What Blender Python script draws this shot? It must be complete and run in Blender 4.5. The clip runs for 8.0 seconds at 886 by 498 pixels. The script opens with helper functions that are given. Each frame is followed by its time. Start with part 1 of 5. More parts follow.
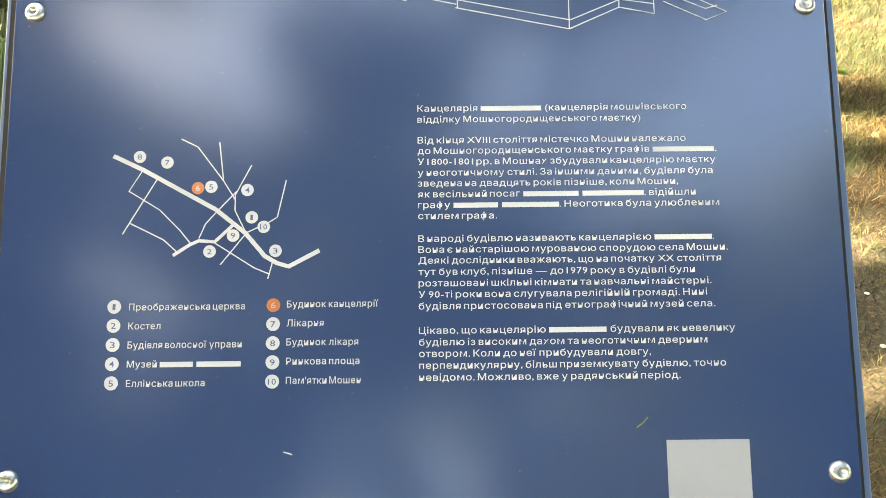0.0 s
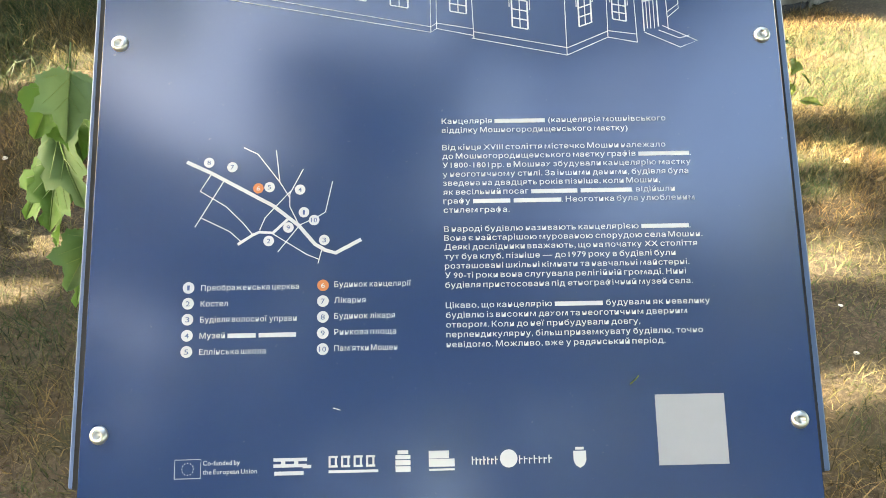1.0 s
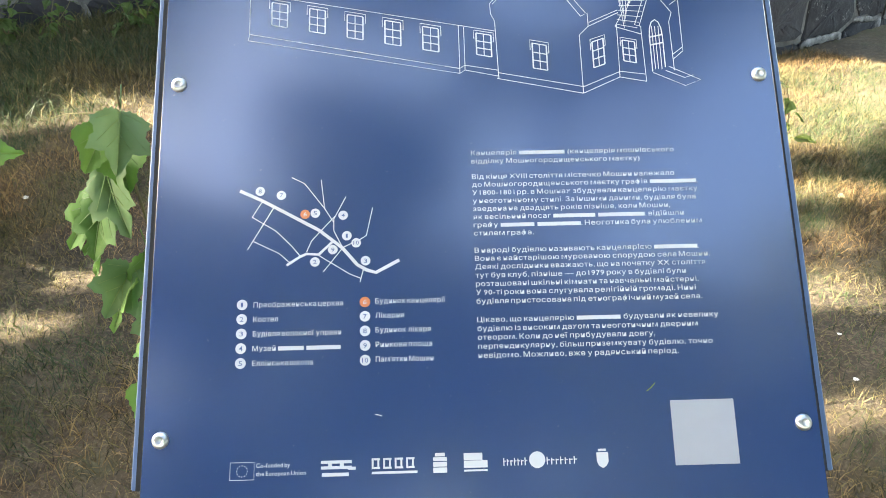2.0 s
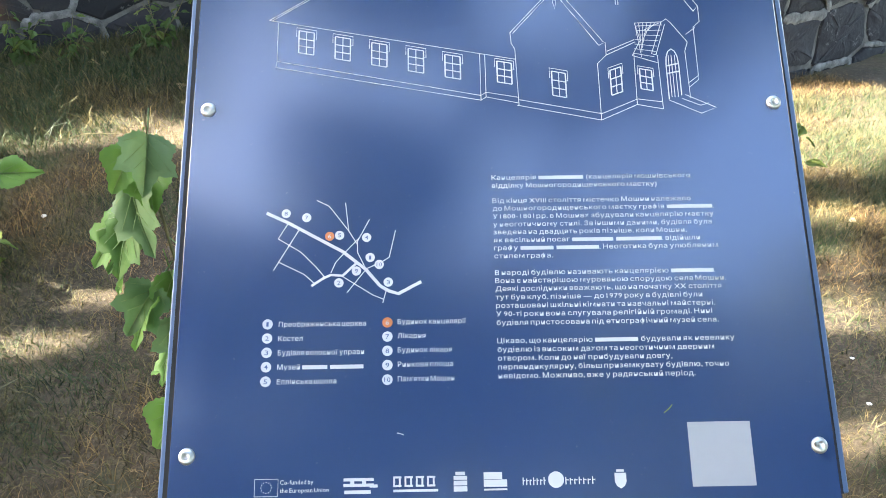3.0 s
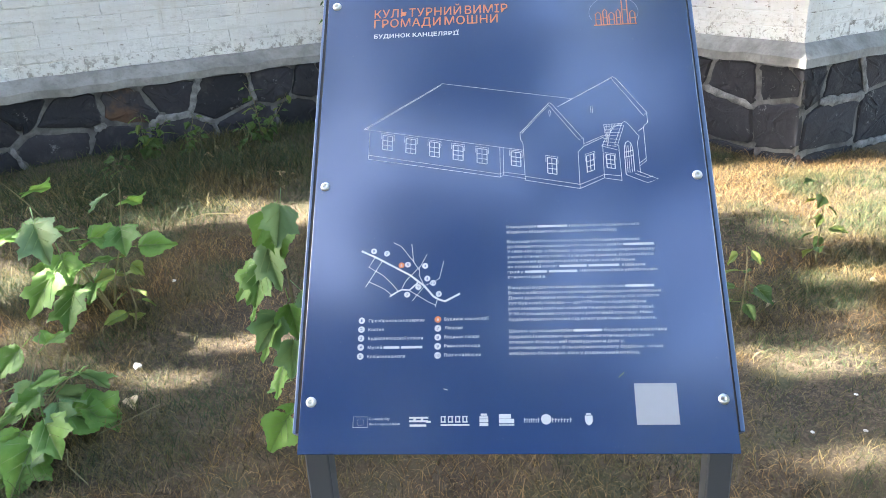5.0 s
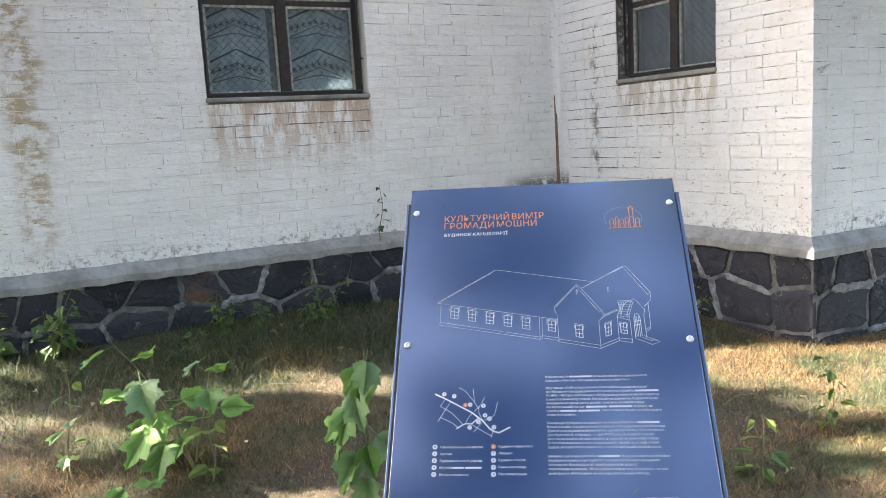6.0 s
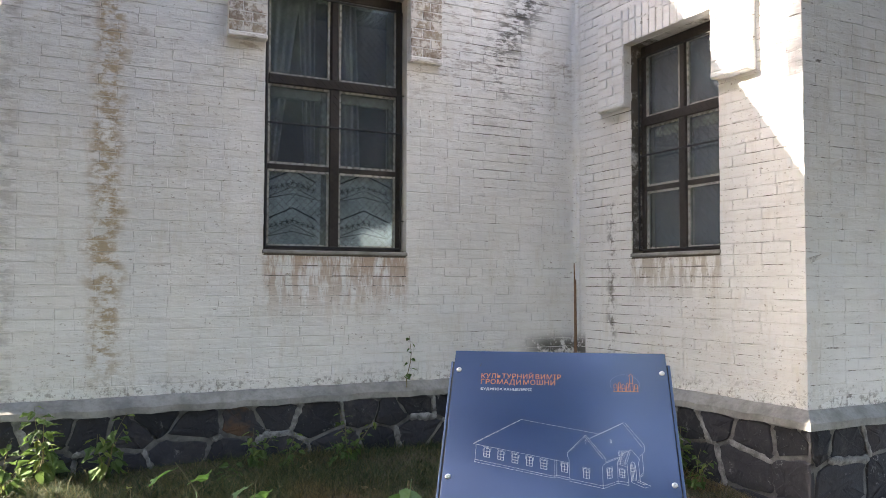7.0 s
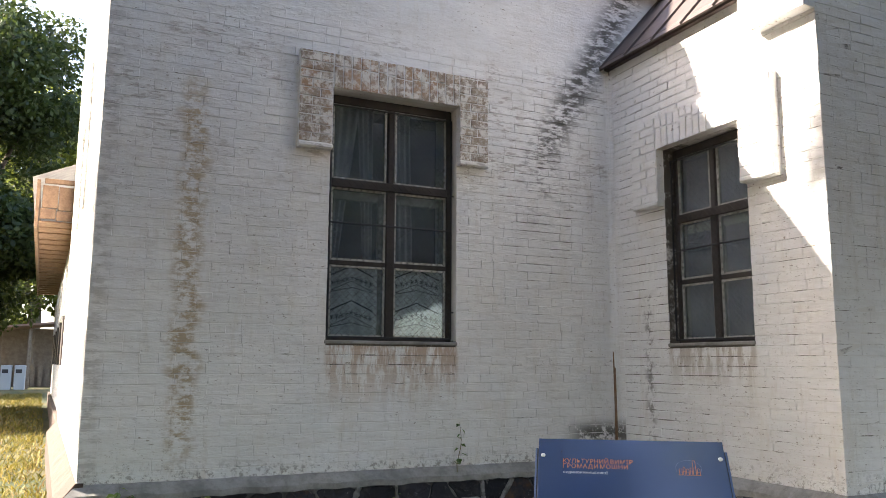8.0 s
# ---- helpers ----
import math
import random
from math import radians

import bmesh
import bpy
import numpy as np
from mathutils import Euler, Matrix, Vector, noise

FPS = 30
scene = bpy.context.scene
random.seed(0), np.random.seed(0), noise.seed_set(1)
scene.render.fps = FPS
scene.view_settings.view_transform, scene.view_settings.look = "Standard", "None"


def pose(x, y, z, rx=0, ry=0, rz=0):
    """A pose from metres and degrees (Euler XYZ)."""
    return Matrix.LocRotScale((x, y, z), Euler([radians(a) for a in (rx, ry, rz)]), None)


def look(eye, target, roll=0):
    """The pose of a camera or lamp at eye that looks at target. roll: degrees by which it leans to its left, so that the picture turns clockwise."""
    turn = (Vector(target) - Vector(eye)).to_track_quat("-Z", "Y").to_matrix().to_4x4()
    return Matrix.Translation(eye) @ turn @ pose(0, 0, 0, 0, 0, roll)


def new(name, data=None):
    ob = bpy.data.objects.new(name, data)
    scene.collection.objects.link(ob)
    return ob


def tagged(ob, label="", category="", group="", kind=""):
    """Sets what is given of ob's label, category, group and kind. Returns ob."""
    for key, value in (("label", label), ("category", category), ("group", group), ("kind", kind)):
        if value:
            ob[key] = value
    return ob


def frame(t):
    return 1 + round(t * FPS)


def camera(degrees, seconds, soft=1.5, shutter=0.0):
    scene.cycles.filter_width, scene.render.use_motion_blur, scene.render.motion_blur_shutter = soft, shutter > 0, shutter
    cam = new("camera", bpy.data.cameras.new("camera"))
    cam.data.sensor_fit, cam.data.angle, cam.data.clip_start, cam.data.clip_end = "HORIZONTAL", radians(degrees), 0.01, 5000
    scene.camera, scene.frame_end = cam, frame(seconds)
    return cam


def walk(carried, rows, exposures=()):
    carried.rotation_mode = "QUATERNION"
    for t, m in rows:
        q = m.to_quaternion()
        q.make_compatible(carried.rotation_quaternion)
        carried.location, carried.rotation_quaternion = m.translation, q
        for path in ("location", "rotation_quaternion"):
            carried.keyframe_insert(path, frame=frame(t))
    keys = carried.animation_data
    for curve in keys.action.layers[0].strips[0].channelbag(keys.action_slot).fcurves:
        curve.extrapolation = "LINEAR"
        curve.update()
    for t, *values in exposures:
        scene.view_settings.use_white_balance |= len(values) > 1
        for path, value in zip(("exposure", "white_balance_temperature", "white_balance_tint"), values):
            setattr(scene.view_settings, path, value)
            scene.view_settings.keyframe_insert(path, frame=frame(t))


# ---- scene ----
cam = camera(58.8, 8.0, 0.9)
PATH = [
    (0, (0.18, -0.145, 1.224), (1.116, 1.196, 0.073), -0.5),
    (0.5, (0.12, -0.194, 1.242), (1.089, 1.159, 0.133), -0.4),
    (1, (0.08, -0.23, 1.257), (1.07, 1.135, 0.182), -0.4),
    (1.5, (0.036, -0.262, 1.27), (1.051, 1.124, 0.247), -0.5),
    (3, (-0.013, -0.274, 1.289), (1.012, 1.164, 0.348), -0.5),
    (3.5, (-0.026, -0.29, 1.301), (0.991, 1.172, 0.389), -0.6),
    (4, (-0.056, -0.344, 1.324), (0.947, 1.145, 0.443), -0.9),
    (4.2, (-0.073, -0.379, 1.339), (0.924, 1.125, 0.477), -1.2),
    (5.3, (-0.269, -0.812, 1.445), (0.627, 0.86, 0.81), -4.2),
    (5.5, (-0.307, -0.876, 1.456), (0.598, 0.826, 0.924), -4.4),
    (6, (-0.477, -1.072, 1.503), (0.433, 0.685, 1.212), -3.3),
    (6.5, (-0.614, -1.278, 1.588), (0.29, 0.506, 1.631), -1.5),
    (7, (-0.793, -1.521, 1.583), (0.095, 0.269, 1.669), 0.2),
    (7.2, (-0.906, -1.648, 1.612), (-0.04, 0.153, 1.708), 0.6),
    (7.5, (-1.025, -1.696, 1.589), (-0.17, 0.104, 1.765), 0.4),
    (7.9, (-1.176, -1.806, 1.633), (-0.347, -0.004, 1.889), 0.6),
    (8, (-1.241, -1.856, 1.637), (-0.41, -0.061, 1.929), 0.3),
]
EXPOSURE = [(0.0, 3.86, 9200, 4), (1.5, 3.84, 7600, 6.5), (4.0, 3.88, 6400, 10), (5.5, 3.58, 6300, 13), (6.5, 3.36, 6750, 15.5), (7.0, 3.1, 6800, 16), (7.5, 2.8, 6800, 16), (8.0, 2.6, 6850, 15)]
walk(cam, [(t, look(eye, target, roll)) for t, eye, target, roll in PATH], EXPOSURE)

# ---- world, sun ----
SUN_WAY = Vector((1.0, -0.55, -0.8)).normalized()
world = bpy.data.worlds.new("sky")
scene.world = world
world.use_nodes = True
wn = world.node_tree.nodes
sky = wn.new("ShaderNodeTexSky")
sky.sky_type, sky.sun_disc = "NISHITA", False
sky.sun_elevation, sky.sun_rotation = radians(35), radians(-61)
sky.air_density, sky.dust_density, sky.ozone_density = 0.9, 2.2, 0.6
world.node_tree.links.new(sky.outputs[0], wn["Background"].inputs[0])
wn["Background"].inputs[1].default_value = 0.132
sun_data = bpy.data.lights.new("sun", "SUN")
sun_data.energy, sun_data.angle, sun_data.color = 5.0, radians(0.55), (1.0, 0.93, 0.82)
sun = new("sun", sun_data)
sun.matrix_world = look(-SUN_WAY * 40, (0, 0, 0))


# ---- material tools ----
class Nodes:
    """Small wrapper that builds a node material."""

    def __init__(self, name, rough=0.8, metal=0.0):
        self.m = bpy.data.materials.new(name)
        self.m.use_nodes = True
        self.t = self.m.node_tree
        self.b = self.t.nodes["Principled BSDF"]
        self.b.inputs["Roughness"].default_value = rough
        self.b.inputs["Metallic"].default_value = metal
        self.geo = self.t.nodes.new("ShaderNodeNewGeometry")
        self.pos = self.geo.outputs["Position"]
        s = self.t.nodes.new("ShaderNodeSeparateXYZ")
        self.t.links.new(self.pos, s.inputs[0])
        self.x, self.y, self.z = s.outputs

    def put(self, socket, value):
        if isinstance(value, bpy.types.NodeSocket):
            self.t.links.new(value, socket)
        elif isinstance(value, tuple) and len(value) == 3:
            socket.default_value = (*value, 1.0) if len(socket.default_value) == 4 else value
        else:
            socket.default_value = value

    def op(self, kind, a, b=0.0, clamp=False):
        n = self.t.nodes.new("ShaderNodeMath")
        n.operation, n.use_clamp = kind, clamp
        self.put(n.inputs[0], a)
        self.put(n.inputs[1], b)
        return n.outputs[0]

    def mul(self, *v):
        out = v[0]
        for w in v[1:]:
            out = self.op("MULTIPLY", out, w)
        return out

    def band(self, v, lo, hi, soft):
        """1 between lo and hi, falling to 0 over soft on both sides."""
        return self.mul(self.step(v, lo - soft, lo + soft), self.step(v, hi + soft, hi - soft))

    def step(self, v, a, b):
        n = self.t.nodes.new("ShaderNodeMapRange")
        n.interpolation_type = "SMOOTHSTEP"
        self.put(n.inputs["Value"], v)
        flip = a > b
        n.inputs["From Min"].default_value, n.inputs["From Max"].default_value = min(a, b), max(a, b)
        n.inputs["To Min"].default_value, n.inputs["To Max"].default_value = (1.0, 0.0) if flip else (0.0, 1.0)
        return n.outputs["Result"]

    def stretch(self, sx, sy, sz):
        n = self.t.nodes.new("ShaderNodeVectorMath")
        n.operation = "MULTIPLY"
        self.t.links.new(self.pos, n.inputs[0])
        n.inputs[1].default_value = (sx, sy, sz)
        return n.outputs[0]

    def noise(self, scale, detail=4.0, rough=0.6, vec=None, distort=0.0):
        n = self.t.nodes.new("ShaderNodeTexNoise")
        n.inputs["Scale"].default_value, n.inputs["Detail"].default_value = scale, detail
        n.inputs["Roughness"].default_value, n.inputs["Distortion"].default_value = rough, distort
        self.t.links.new(self.pos if vec is None else vec, n.inputs["Vector"])
        return n.outputs["Fac"]

    def mix(self, fac, a, b):
        n = self.t.nodes.new("ShaderNodeMix")
        n.data_type = "RGBA"
        self.put(n.inputs["Factor"], fac)
        self.put(n.inputs[6], a)
        self.put(n.inputs[7], b)
        return n.outputs[2]

    def ramp(self, fac, *stops):
        n = self.t.nodes.new("ShaderNodeValToRGB")
        els = n.color_ramp.elements
        while len(els) < len(stops):
            els.new(0.5)
        for e, (p, c) in zip(els, stops):
            e.position, e.color = p, (*c, 1.0)
        self.put(n.inputs[0], fac)
        return n.outputs[0]

    def bump(self, height, strength=0.5, distance=0.01):
        n = self.t.nodes.new("ShaderNodeBump")
        n.inputs["Strength"].default_value, n.inputs["Distance"].default_value = strength, distance
        self.put(n.inputs["Height"], height)
        self.t.links.new(n.outputs[0], self.b.inputs["Normal"])

    def rand(self):
        return self.t.nodes.new("ShaderNodeObjectInfo").outputs["Random"]

    def island(self):
        return self.geo.outputs["Random Per Island"]

    def colour(self, c):
        self.put(self.b.inputs["Base Color"], c)
        return self.m


def translucent(n, amount, colour):
    """Lets part of the light through a thin leaf or cloth."""
    t = n.t.nodes.new("ShaderNodeBsdfTranslucent")
    n.put(t.inputs["Color"], colour)
    mix = n.t.nodes.new("ShaderNodeMixShader")
    mix.inputs[0].default_value = amount
    n.t.links.new(n.b.outputs[0], mix.inputs[1])
    n.t.links.new(t.outputs[0], mix.inputs[2])
    n.t.links.new(mix.outputs[0], n.t.nodes["Material Output"].inputs["Surface"])


# ---- materials ----
def whitewash():
    n = Nodes("whitewashed_brick", 0.9)
    big, mid, fine = n.noise(1.3, 3), n.noise(9, 5, 0.65), n.noise(70, 4, 0.7)
    courses = n.noise(6, 4, 0.6, n.stretch(0.5, 0.5, 3.0))
    base = n.mix(n.step(big, 0.3, 0.7), (0.82, 0.81, 0.79), (0.74, 0.735, 0.72))
    base = n.mix(n.mul(n.step(courses, 0.42, 0.75), 0.32), base, (0.58, 0.55, 0.50))
    base = n.mix(n.mul(n.step(n.noise(5, 5, 0.75, n.stretch(1.2, 1.2, 0.25)), 0.52, 0.7), 0.35), base, (0.58, 0.53, 0.45))
    speck = n.mul(n.step(n.noise(55, 4, 0.75, n.stretch(0.5, 0.5, 1.3)), 0.58, 0.66), n.step(n.noise(2.4, 3), 0.40, 0.60))
    base = n.mix(n.mul(speck, 0.5), base, (0.38, 0.33, 0.28))
    gable = n.step(n.y, 4.70, 4.72)
    porch = n.mul(n.step(n.x, 3.70, 3.72), n.step(n.y, 4.72, 4.70))
    # brick faces laid bare high on the wall, a few courses at a time
    bare = n.mul(n.step(n.noise(21, 5, 0.7, n.stretch(0.35, 0.35, 1.35)), 0.50, 0.64), n.step(n.noise(1.9, 3, 0.6), 0.42, 0.60))
    high = n.op("ADD", n.mul(n.step(n.z, 2.9, 3.6), n.step(n.z, 4.85, 4.55)), 0.12)
    base = n.mix(n.mul(bare, high, gable, 0.6), base, n.mix(n.noise(30, 3), (0.40, 0.35, 0.31), (0.27, 0.23, 0.20)))
    # bare brick of the window hood
    hood = n.mul(gable, n.band(n.x, 0.36, 2.32, 0.03), n.band(n.z, 3.6, 4.46, 0.03), n.step(n.y, 4.83, 4.80))
    brick = n.mix(n.noise(14, 3), (0.45, 0.27, 0.17), (0.42, 0.33, 0.22))
    base = n.mix(n.mul(hood, n.step(n.noise(16, 6, 0.75), 0.55, 0.66), 0.6), base, brick)
    # rust and worn paint under the two sills
    drip = n.noise(9, 4, 0.7, n.stretch(1.6, 1.6, 0.35))
    sill = n.mul(gable, n.band(n.x, 0.74, 2.02, 0.03), n.step(n.z, 1.15, 1.8), n.step(n.z, 1.84, 1.82))
    base = n.mix(n.mul(sill, n.step(drip, 0.40, 0.58), 0.75), base, (0.38, 0.24, 0.14))
    sill2 = n.mul(porch, n.band(n.y, 2.98, 4.02, 0.03), n.step(n.z, 1.4, 1.75), n.step(n.z, 1.84, 1.82))
    base = n.mix(n.mul(sill2, n.step(drip, 0.42, 0.58), 0.6), base, (0.34, 0.27, 0.18))
    # long rusty run
    wob = n.op("ADD", n.x, n.mul(n.op("SUBTRACT", n.noise(5.0, 3, 0.6, n.stretch(0.3, 0.3, 0.8)), 0.5), 0.22))
    run = n.mul(gable, n.band(wob, -0.55, -0.34, 0.06), n.band(n.z, 0.9, 4.0, 0.3))
    run = n.mul(run, n.step(n.noise(9, 6, 0.72, n.stretch(0.8, 0.8, 1.3)), 0.42, 0.58))
    base = n.mix(n.mul(run, 0.85), base, n.mix(n.noise(17, 4), (0.44, 0.33, 0.18), (0.29, 0.20, 0.10)))
    # black mould from the valley of the porch roof down
    over = n.op("MAXIMUM", n.op("SUBTRACT", n.z, 3.75), 0.0)
    line = n.op("SUBTRACT", n.x, n.op("ADD", n.mul(over, 0.58), 3.02))
    mould = n.mul(gable, n.band(line, -0.24, 0.13, 0.16), n.step(n.z, 2.5, 4.1))
    mould = n.mul(mould, n.step(n.op("ADD", n.noise(15, 6, 0.75, n.stretch(0.45, 0.45, 1.5)), n.mul(n.step(n.z, 3.3, 4.5), 0.06)), 0.48, 0.60))
    base = n.mix(n.mul(mould, 0.9), base, (0.07, 0.062, 0.05))
    # black patch in the inner corner above the ledge, and down the porch wall
    foot = n.mul(gable, n.step(n.x, 3.1, 3.5), n.band(n.z, 0.86, 1.06, 0.08), n.step(n.noise(10, 5, 0.7), 0.40, 0.5))
    base = n.mix(n.mul(foot, 0.9), base, (0.06, 0.055, 0.04))
    pour = n.mul(porch, n.band(n.y, 4.26, 4.36, 0.06), n.band(n.z, 0.8, 2.5, 0.3), n.step(n.noise(9, 5, 0.7), 0.46, 0.6))
    base = n.mix(n.mul(pour, 0.8), base, (0.12, 0.10, 0.08))
    # grime along the outer corner, brick by brick
    edge = n.mul(gable, n.step(n.x, -0.98, -1.10), n.step(n.noise(9, 4, 0.7, n.stretch(0.6, 0.6, 1.6)), 0.42, 0.6))
    base = n.mix(n.mul(edge, 0.4), base, (0.26, 0.23, 0.2))
    # damp dirt low on the wall, and small chips everywhere
    low = n.mul(n.step(n.z, 0.92, 0.72), n.step(n.noise(22, 5, 0.75), 0.5, 0.62))
    base = n.mix(n.mul(low, 0.7), base, (0.17, 0.15, 0.12))
    chips = n.mul(n.step(n.noise(26, 5, 0.7, n.stretch(0.8, 0.8, 1.5)), 0.615, 0.66), n.step(n.noise(0.9, 2), 0.42, 0.58))
    base = n.mix(n.mul(chips, 0.8), base, (0.22, 0.18, 0.14))
    n.bump(n.op("ADD", n.op("ADD", n.mul(mid, 0.5), n.mul(fine, 0.2)), n.mul(n.noise(24, 4, 0.65, n.stretch(0.45, 0.45, 1.4)), 0.8)), 0.85, 0.012)
    return n.colour(base)


def plain(name, a, b, scale, rough=0.8, metal=0.0, bump=0.3, dist=0.004, use="noise"):
    """Two tones mixed by coarse and fine noise, with relief."""
    n = Nodes(name, rough, metal)
    f = {"noise": lambda: n.noise(scale, 6, 0.65), "object": n.rand, "island": n.island}[use]()
    g = n.noise(scale * 7, 4, 0.7)
    c = n.mix(n.step(f, 0.3, 0.7) if use == "noise" else f, a, b)
    c = n.mix(n.mul(n.step(g, 0.45, 0.75), 0.35), c, tuple(v * 0.6 for v in a))
    if bump:
        n.bump(n.op("ADD", n.mul(n.noise(scale * 2, 5), 0.6), n.mul(g, 0.4)), bump, dist)
    return n.colour(c)


def stone():
    n = Nodes("dark_basalt", 0.8)
    n.b.inputs["Specular IOR Level"].default_value = 0.3
    c = n.mix(n.rand(), (0.018, 0.020, 0.026), (0.042, 0.042, 0.051))
    c = n.mix(n.mul(n.step(n.noise(6, 6, 0.7), 0.52, 0.7), 0.6), c, (0.075, 0.068, 0.072))
    c = n.mix(n.mul(n.step(n.noise(9, 6, 0.8), 0.60, 0.66), 0.7), c, (0.22, 0.22, 0.225))
    c = n.mix(n.mul(n.step(n.rand(), 0.90, 0.93), n.step(n.noise(5, 4), 0.4, 0.6), 0.8), c, (0.13, 0.075, 0.045))
    n.bump(n.op("ADD", n.mul(n.noise(14, 6, 0.7), 0.7), n.mul(n.noise(60, 3), 0.3)), 0.7, 0.02)
    return n.colour(c)


def earth():
    n = Nodes("dry_earth_and_thatch", 0.95)
    c = n.mix(n.step(n.noise(1.1, 4), 0.35, 0.65), (0.040, 0.030, 0.019), (0.10, 0.072, 0.042))
    c = n.mix(n.mul(n.step(n.noise(45, 5, 0.75, distort=1.5), 0.45, 0.65), 0.55), c, (0.22, 0.17, 0.10))
    c = n.mix(n.mul(n.step(n.noise(2.3, 4), 0.52, 0.66), 0.55), c, (0.055, 0.07, 0.025))
    c = n.mix(n.mul(n.step(n.noise(30, 4, 0.7), 0.58, 0.7), 0.7), c, (0.05, 0.04, 0.03))
    far = n.mul(n.step(n.y, 4.6, 5.6), 1.15)
    lawn = n.mix(n.step(n.noise(0.5, 4), 0.4, 0.6), (0.030, 0.042, 0.008), (0.066, 0.058, 0.014))
    c = n.mix(n.mul(far, 0.85), c, lawn)
    n.bump(n.op("ADD", n.mul(n.noise(18, 5, 0.7), 0.5), n.mul(n.noise(110, 4, 0.8), 0.5)), 0.9, 0.02)
    return n.colour(c)


def blades():
    n = Nodes("grass_blades", 0.7)
    dry = n.ramp(n.island(), (0.0, (0.035, 0.024, 0.012)), (0.35, (0.10, 0.060, 0.025)), (0.8, (0.40, 0.255, 0.105)), (1.0, (0.05, 0.08, 0.022)))
    green = n.ramp(n.island(), (0.0, (0.015, 0.028, 0.009)), (0.6, (0.05, 0.08, 0.022)), (1.0, (0.20, 0.16, 0.07)))
    wall = n.step(n.y, 2.7, 4.2)
    fac = n.op("ADD", n.step(n.noise(1.7, 3), 0.38, 0.57), n.mul(wall, 0.75), True)
    c = n.mix(fac, dry, green)
    translucent(n, 0.2, c)
    return n.colour(c)


def lawn():
    n = Nodes("lawn_blades", 0.75)
    c = n.ramp(n.island(), (0.0, (0.045, 0.045, 0.007)), (0.4, (0.13, 0.12, 0.014)), (0.8, (0.24, 0.19, 0.03)), (1.0, (0.24, 0.16, 0.07)))
    translucent(n, 0.25, c)
    return n.colour(c)


def leaf(name, a, b, back, scale=30):
    n = Nodes(name, 0.58)
    c = n.mix(n.island() if name.startswith("crown") else n.rand(), a, b)
    c = n.mix(n.mul(n.step(n.noise(scale, 4), 0.5, 0.7), 0.4), c, back)
    translucent(n, 0.5 if name == "crown_leaves" else 0.35, n.mix(0.5, c, back))
    return n.colour(c)


def glass():
    n = Nodes("window_glass", 0.0)
    tr, gl, fr = (n.t.nodes.new("ShaderNode" + k) for k in ("BsdfTransparent", "BsdfGlossy", "LayerWeight"))
    tr.inputs[0].default_value = (0.80, 0.86, 0.86, 1)
    gl.inputs["Roughness"].default_value = 0.05
    b = n.t.nodes.new("ShaderNodeBump")
    b.inputs["Strength"].default_value, b.inputs["Distance"].default_value = 0.15, 0.01
    n.t.links.new(n.noise(3.0, 2), b.inputs["Height"])
    n.t.links.new(b.outputs[0], gl.inputs["Normal"])
    m = n.t.nodes.new("ShaderNodeMixShader")
    facing = n.op("POWER", fr.outputs["Facing"], 3.5)
    n.t.links.new(n.op("ADD", n.mul(facing, 0.6), 0.10), m.inputs[0])
    n.t.links.new(tr.outputs[0], m.inputs[1])
    n.t.links.new(gl.outputs[0], m.inputs[2])
    # dust film, thicker in patches; its bluish tone also imitates hazy sky reflection
    dust_haze, d = n.t.nodes.new("ShaderNodeBsdfDiffuse"), n.t.nodes.new("ShaderNodeMixShader")
    dust_haze.inputs["Color"].default_value = (0.34, 0.38, 0.45, 1)
    n.t.links.new(n.op("ADD", n.mul(n.step(n.noise(2.6, 4, 0.65), 0.35, 0.7), 0.15), 0.07), d.inputs[0])
    n.t.links.new(m.outputs[0], d.inputs[1])
    n.t.links.new(dust_haze.outputs[0], d.inputs[2])
    n.t.links.new(d.outputs[0], n.t.nodes["Material Output"].inputs["Surface"])
    return n.m


def board_blue():
    n = Nodes("printed_blue_board", 0.24)
    c = n.mix(n.noise(2.5, 3), (0.022, 0.052, 0.148), (0.024, 0.056, 0.158))
    c = n.mix(n.mul(n.step(n.noise(160, 3, 0.7), 0.70, 0.74), 0.25), c, (0.16, 0.19, 0.26))
    n.put(n.b.inputs["Roughness"], n.op("ADD", n.mul(n.noise(14, 4), 0.08), 0.13))
    n.b.inputs["IOR"].default_value = 2.05
    return n.colour(c)


def solid(name, c, rough, metal=0.0):
    n = Nodes(name, rough, metal)
    return n.colour(n.mix(n.mul(n.noise(60, 4), 0.25), c, tuple(v * 0.75 for v in c)))


